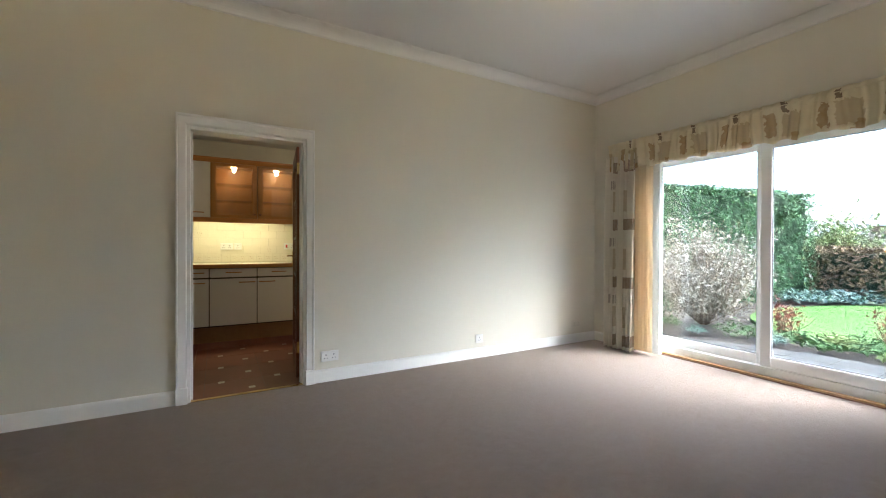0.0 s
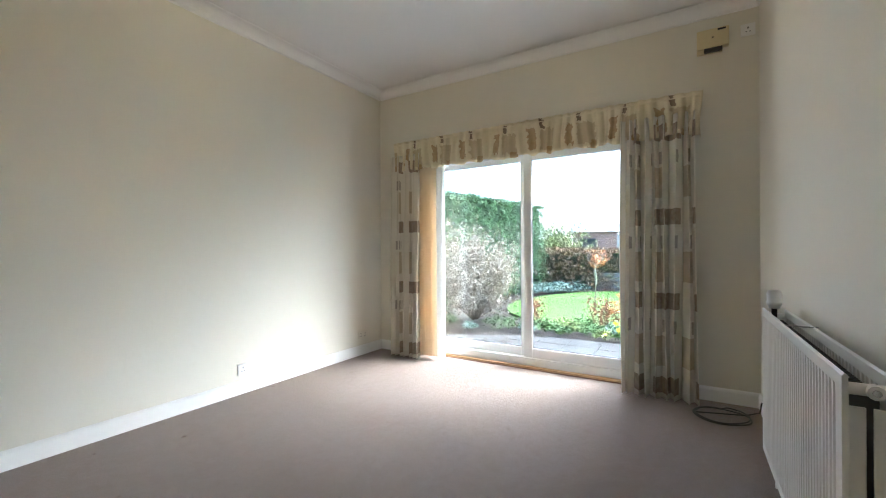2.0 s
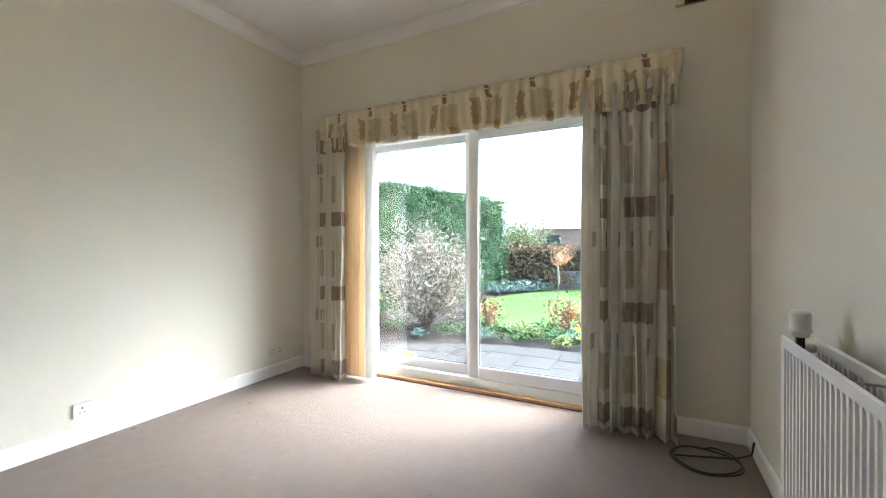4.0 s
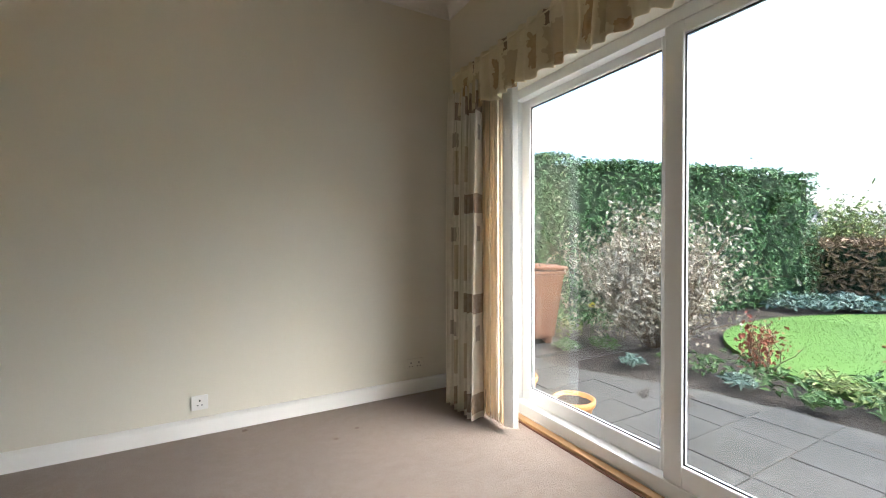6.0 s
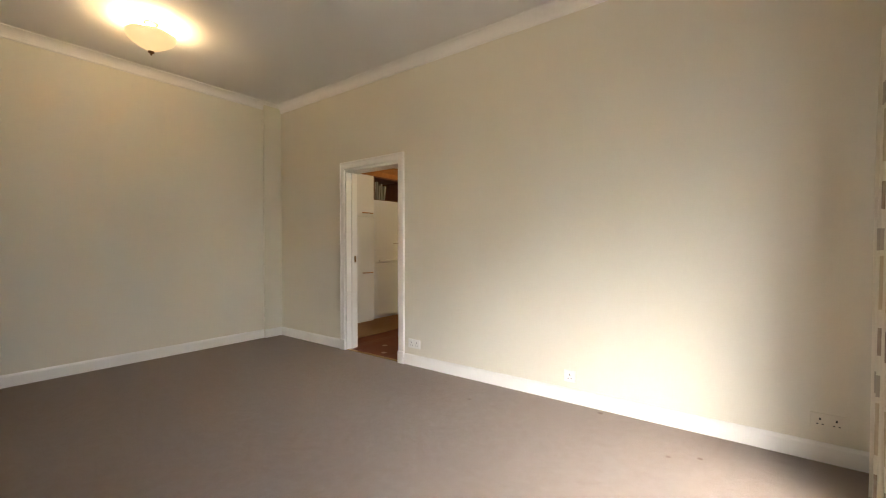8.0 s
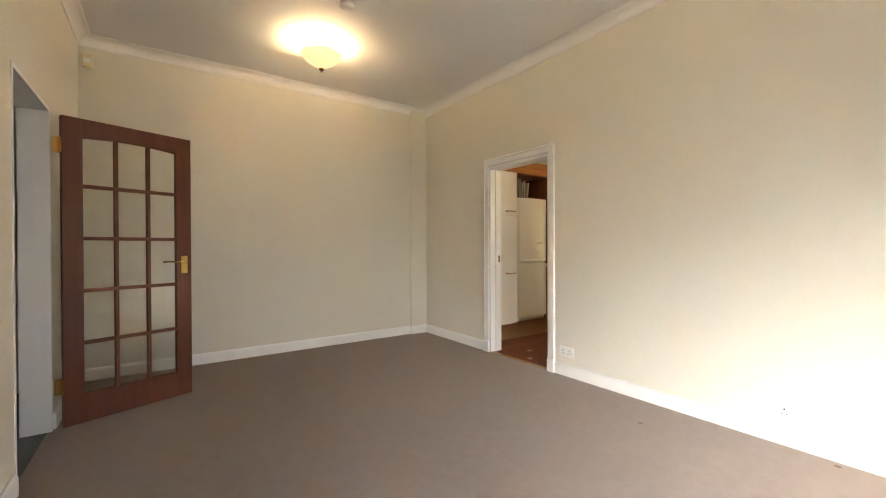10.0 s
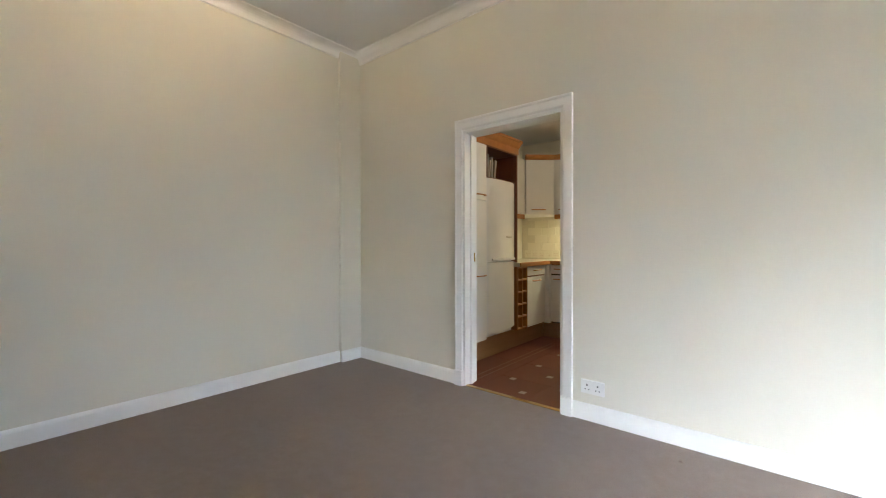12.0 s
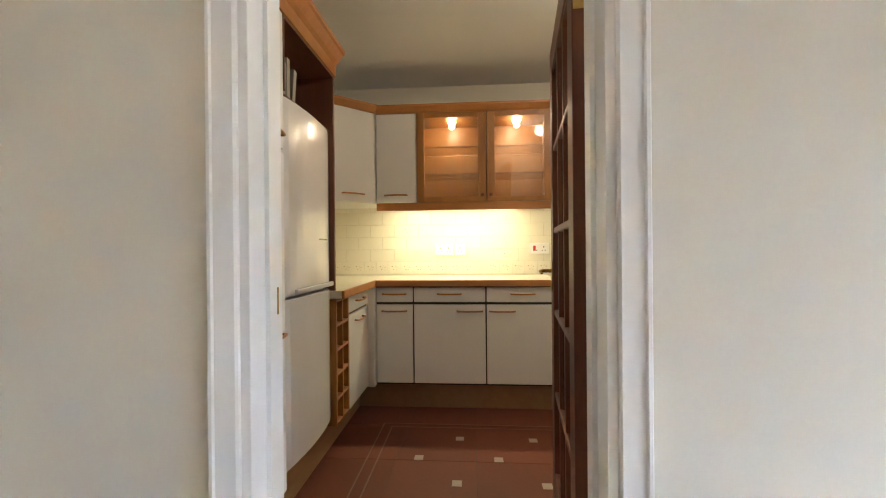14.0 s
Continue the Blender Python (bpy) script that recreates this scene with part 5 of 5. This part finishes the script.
# wheelie bins
def wheelie_bin(label, at, turn, BIN, sticker):
    binn = thing("wheelie_bin", label, "wheelie bin", at, turn, "wheelie bins")
    bm = bmesh.new()
    lo = [bm.verts.new(p) for p in ((-0.2, -0.22, 0.06), (0.2, -0.22, 0.06), (0.22, 0.2, 0.06), (-0.22, 0.2, 0.06))]
    hi = [bm.verts.new(p) for p in ((-0.27, -0.33, 0.88), (0.27, -0.33, 0.88), (0.27, 0.28, 0.88), (-0.27, 0.28, 0.88))]
    for i in range(4):
        bm.faces.new((lo[i], lo[(i + 1) % 4], hi[(i + 1) % 4], hi[i]))
    bm.faces.new(lo[::-1])
    bm.faces.new(hi)
    bmesh.ops.bevel(bm, geom=bm.edges[:], offset=0.03, segments=3, affect="EDGES")
    part("body", bm, BIN, binn)
    part("rim", boxes((-0.285, 0.285, -0.345, 0.295, 0.86, 0.90), bevel=0.008), BIN, binn)
    lid = boxes((-0.29, 0.29, -0.37, 0.31, 0.90, 0.955), bevel=0.02)
    for v in lid.verts:
        v.co.z += 0.035 * (v.co.y + 0.37) / 0.68
    part("lid", lid, BIN, binn)
    part("bar_handle", tube([(-0.24, 0.36, 0.93), (0.24, 0.36, 0.93)], 0.016, 10), BIN, binn)
    for x in (-0.24, 0.21):
        wh = lathe([(0, 0), (0.095, 0), (0.1, 0.008), (0.1, 0.04), (0.095, 0.05), (0, 0.05)], 24)
        bmesh.ops.transform(wh, matrix=pose(x - 0.01, 0.22, 0.1, 0, 90, 0), verts=wh.verts)
        part("wheel", wh, BLACK, binn, "black wheel")
    part("foot", boxes((-0.16, 0.16, -0.2, -0.12, -0.004, 0.08), bevel=0.01), BIN, binn)
    if sticker:
        part("sticker", boxes((-0.19, -0.06, -0.325, -0.318, 0.66, 0.83)), PLASTIC, binn, "white and blue address sticker").matrix_basis = pose(0, 0.012, 0, 0, 0, 0)
    if sticker:
        part("sticker_bar", boxes((-0.18, -0.07, -0.328, -0.324, 0.76, 0.80)), surface("blue print", (0.05, 0.07, 0.3), (0.06, 0.08, 0.33), 0.5, 5, 40, 0), binn, "blue printed bar").matrix_basis = pose(0, 0.012, 0, 0, 0, 0)


wheelie_bin("brown plastic wheelie bin with closed lid beside the hedge", (7.72, 5.90, GZ + 0.005), 62, BIN, True)
wheelie_bin("grey plastic wheelie bin behind the brown one", (7.12, 6.25, GZ + 0.005), 70, GREY_BIN, False)


def plant_pot(x, y, r, h):
    th = thing("plant_pot", "round orange terracotta pot filled with soil", "plant pot", (x, y, GZ + 0.002), 0, "plant pots")
    part("pot", lathe([(0, 0), (r * 0.66, 0), (r * 0.9, h * 0.78), (r, h * 0.8), (r * 1.02, h * 0.98), (r * 0.98, h), (r * 0.88, h), (r * 0.86, h * 0.8), (0, h * 0.8)], 36), POT, th, smooth=True)
    s = lathe([(0, h * 0.88), (r * 0.5, h * 0.86), (r * 0.87, h * 0.85)], 24)
    for v in s.verts:
        v.co.z += 0.012 * noise.noise(v.co * 40)
    part("soil", s, SOIL, th, "dry dark soil")


plant_pot(6.37, 3.90, 0.14, 0.19)
plant_pot(6.36, 4.45, 0.13, 0.19)

# shed and low stone wall
shed = thing("garden_shed", "reddish wooden garden shed with grey felt roof", "shed", (24.6, 5.85, GZ), 8)
for i in range(17):
    z = 0.0 + i * 0.125
    part("board", boxes((-1.0, 1.0, -1.05, 1.05, z, z + 0.122), bevel=0.004), SHED_WOOD, shed)
rf = bmesh.new()
q = [(-1.2, -1.15, 2.1), (1.2, -1.15, 2.1), (0, -1.15, 2.62)]
f0, f1 = [rf.verts.new(p) for p in q], [rf.verts.new((p[0], 1.15, p[2])) for p in q]
for i in range(3):
    rf.faces.new((f0[i], f0[(i + 1) % 3], f1[(i + 1) % 3], f1[i]))
rf.faces.new(f0[::-1])
rf.faces.new(f1)
bmesh.ops.recalc_face_normals(rf, faces=rf.faces)
part("roof", rf, FELT, shed, "grey felt roof")
wf = part("window_frame", boxes((-1.04, -0.99, -0.15, 0.75, 1.25, 1.85)), SHED_WOOD, shed, "wooden window frame")
part("pane", boxes((-1.05, -1.035, -0.08, 0.68, 1.32, 1.78)), BLACK, wf, "dark pane")

lw = tagged(new("garden_wall"), "low weathered stone garden wall", "garden wall", kind="structure")
lw.location = (0, 0, 0)
stone_me = mesh_of(boxes((-0.2, 0.2, -0.11, 0.11, -0.065, 0.065), bevel=0.015), "stone", STONE)
for row in range(4):
    for i in range(20):
        s = new("stone", stone_me)
        s.parent = lw
        s.matrix_basis = pose(15.05 + 0.01 * ((i * 7 + row * 3) % 5), -4.0 + 0.42 * i + 0.2 * (row % 2), GZ + 0.06 + 0.138 * row, 0, 0, 90 + ((i * 5 + row) % 7 - 3))


# distant houses
def house(x, y, w, d, wall_h, roof_h, turn, label, chimney=True):
    th = thing("house", label, "house", (x, y, GZ - 0.1), turn)
    part("wall", boxes((-w / 2, w / 2, -d / 2, d / 2, 0, wall_h)), RENDER, th)
    bm = bmesh.new()
    a = [bm.verts.new(p) for p in ((-w / 2 - 0.3, -d / 2 - 0.3, wall_h), (w / 2 + 0.3, -d / 2 - 0.3, wall_h), (w / 2 + 0.3, d / 2 + 0.3, wall_h), (-w / 2 - 0.3, d / 2 + 0.3, wall_h))]
    b = [bm.verts.new((0, -d / 2 + d * 0.2, wall_h + roof_h)), bm.verts.new((0, d / 2 - d * 0.2, wall_h + roof_h))]
    bm.faces.new(a[::-1])
    bm.faces.new((a[0], a[1], b[0]))
    bm.faces.new((a[1], a[2], b[1], b[0]))
    bm.faces.new((a[2], a[3], b[1]))
    bm.faces.new((a[3], a[0], b[0], b[1]))
    rf = part("roof", bm, SLATE, th, "grey slate roof")
    if chimney:
        part("chimney", boxes((-0.5, 0.5, d * 0.12, d * 0.12 + 1.2, wall_h + roof_h - 0.9, wall_h + roof_h + 1.1)), STONE, rf, "stone chimney")
        for k in (-0.25, 0.25):
            part("chimney_pot", boxes((k - 0.12, k + 0.12, d * 0.12 + 0.4, d * 0.12 + 0.64, wall_h + roof_h + 1.1, wall_h + roof_h + 1.6)), POT, rf)
    for k in range(3):
        y0 = -d / 2 + d * (0.14 + 0.3 * k)
        wn2 = part("window", boxes((-w / 2 - 0.05, -w / 2 + 0.02, y0, y0 + 1.3, 1.0, 2.3)), UPVC, th, "white framed window")
        part("pane", boxes((-w / 2 - 0.07, -w / 2 - 0.04, y0 + 0.1, y0 + 1.2, 1.1, 2.2)), BLACK, wn2)


house(46, 30, 9, 13, 3.2, 2.6, 20, "grey-roofed bungalow with stone chimney beyond the hedge")
house(88, 29, 9, 14, 3.0, 2.6, 5, "pale bungalow with slate roof in the distance")
house(52, 2, 9, 14, 2.8, 2.6, -5, "pale bungalow with slate roof in the distance")

# ---- small marks on the carpet ----
for x, y, r in ((4.966, 4.325, 0.02), (3.478, 4.288, 0.022), (4.82, 4.246, 0.018), (4.35, 4.62, 0.025), (3.0, 3.9, 0.012), (3.1, 4.5, 0.014), (2.4, 2.9, 0.008), (5.2, 3.4, 0.012), (4.6, 2.6, 0.012)):
    r *= 0.7
    bm = lathe([(0, 0.003), (r * 0.6, 0.0026), (r, 0.0005)], 10)
    for v in bm.verts:
        v.co.x *= 1 + 0.5 * noise.noise(v.co * 90 + Vector((x, y, 0)))
    bmesh.ops.translate(bm, verts=bm.verts, vec=(x, y, 0))
    part("carpet_mark", bm, DENT, floor, "dark mark in the pile")

# ---- kitchen floor tiles, splashback tiles and flagstones ----
kf = tagged(new("kitchen_floor"), "red-brown vinyl kitchen floor with small pale insets", "floor", kind="structure")
for i in range(6):
    for k in range(6):
        x, y = 0.79 + 0.218 * 2 * i + 0.218, KY0 - 0.1 + 0.436 * k + 0.15
        if i == k == 0:
            tme = mesh_of(boxes((-0.2165, 0.2165, -0.2165, 0.2165, -0.004, -0.0005)), "tile", TERRACOTTA_FLOOR)
        if x < KX1 and y < KY1:
            o = new("tile", tme)
            o.parent = kf
            o.location = (x, y, 0)
ime = mesh_of(boxes((-0.024, 0.024, -0.024, 0.024, -0.001, 0.0012)), "inset", INSET)
for i in range(-1, 7):
    for k in range(-1, 12):
        x, y = 1.565 + 0.2175 * ((k % 2) + 2 * i), 5.05 + 0.2315 * (k - 1) + 0.03
        if 1.62 < x < KX1 - 0.05 and Y1 + 0.15 < y < 6.33:
            o = new("inset", ime)
            o.parent = kf
            o.location = (x, y, 0)
for a in ((1.495, 1.503, KY0, 6.435), (1.555, 1.563, KY0, 6.385), (1.495, KX1, 6.427, 6.435), (1.555, KX1, 6.377, 6.385)):
    part("border_line", boxes((*a, -0.001, 0.001)), LINE, kf, "thin paler border line")

sp = tagged(new("splashback"), "cream tiled splashback with a patterned border row", "tiled splashback", kind="structure")
part("grout", boxes((KX0 + 0.002, KX1, KY1 - 0.004, KY1 - 0.001, 0.927, WC0)), GROUT, sp)
big = mesh_of(boxes((-0.0985, 0.0985, -0.008, -0.003, -0.049, 0.049), bevel=0.0015), "tile", TILE)
small = mesh_of(boxes((-0.049, 0.049, -0.008, -0.003, -0.049, 0.049), bevel=0.0015), "tile", TILE)
mot = bmesh.new()
for dx, dz, s in ((-0.02, 0.012, 0.006), (0.004, 0.016, 0.004), (0.02, 0.006, 0.005), (-0.008, -0.014, 0.005), (0.014, -0.016, 0.004), (0, 0.0, 0.003)):
    bmesh.ops.create_cube(mot, size=1.0, matrix=Matrix.LocRotScale((dx, -0.0084, dz), None, (s * 1.6, 0.001, s)))
mme = mesh_of(mot, "motif", MOTIF)
for i in range(-5, 17):
    o = new("tile", small)
    o.parent, o.location = sp, (1.35 + 0.1 * i, KY1, 0.99)
    q = new("motif", mme)
    q.parent, q.location = sp, (1.35 + 0.1 * i, KY1, 0.99)
for k in range(5):
    for i in range(-2, 9):
        o = new("tile", big)
        o.parent, o.location = sp, (1.4 + 0.2 * i + 0.1 * (k % 2) - 0.05, KY1, 1.09 + 0.1 * k)
for x, z in ((2.36, 1.09), (1.56, 1.29)):
    q = new("motif", mme)
    q.parent, q.location = sp, (x, KY1, z)

patio = tagged(new("patio"), "weathered grey flagstone patio with a curved edge", "patio", kind="structure")
ps = bmesh.new()
f = ps.faces.new([ps.verts.new((x, y, GZ - 0.007)) for x, y in ((6.14, -5), (7.7, -5), (7.95, 0), (8.02, 2.9), (7.85, 3.8), (7.4, 4.7), (7.15, 5.3), (8.0, 5.7), (8.1, 7), (6.14, 7))])
part("bedding", ps, JOINT, patio)
rs = np.random.default_rng(4)


def flag(x0, x1, y0, y1):
    bm = bmesh.new()
    g = 0.0035
    j = lambda: rs.uniform(-0.006, 0.003)
    pts = [(x0 + g + j(), y0 + g + j()), (x1 - g + j(), y0 + g + j()), (x1 - g + j(), y1 - g + j()), (x0 + g + j(), y1 - g + j())]
    t = GZ + rs.uniform(-0.003, 0.003)
    lo, hi = [bm.verts.new((x, y, GZ - 0.05)) for x, y in pts], [bm.verts.new((x, y, t)) for x, y in pts]
    for i in range(4):
        bm.faces.new((lo[i], lo[(i + 1) % 4], hi[(i + 1) % 4], hi[i]))
    bm.faces.new(hi)
    bmesh.ops.bevel(bm, geom=[e for e in bm.edges if e.verts[0].co.z > GZ - 0.02 and e.verts[1].co.z > GZ - 0.02], offset=0.004, segments=1, affect="EDGES")
    part("flagstone", bm, FLAG, patio)


def edge_x(y):
    return 7.98 - 0.15 * (y < 2.2) if y < 3.2 else (7.9 - 0.62 * (y - 3.2) / 1.5 if y < 4.7 else (7.25 if y < 5.3 else 8.1))


y = -3.0
while y < 6.9:
    h = rs.choice([0.3, 0.4, 0.45])
    x = 6.14
    while x < edge_x(y + h / 2) - 0.12:
        w = min(rs.choice([0.3, 0.42, 0.55]), edge_x(y + h / 2) - x)
        flag(x, x + w, y, y + h)
        x += w
    y += h
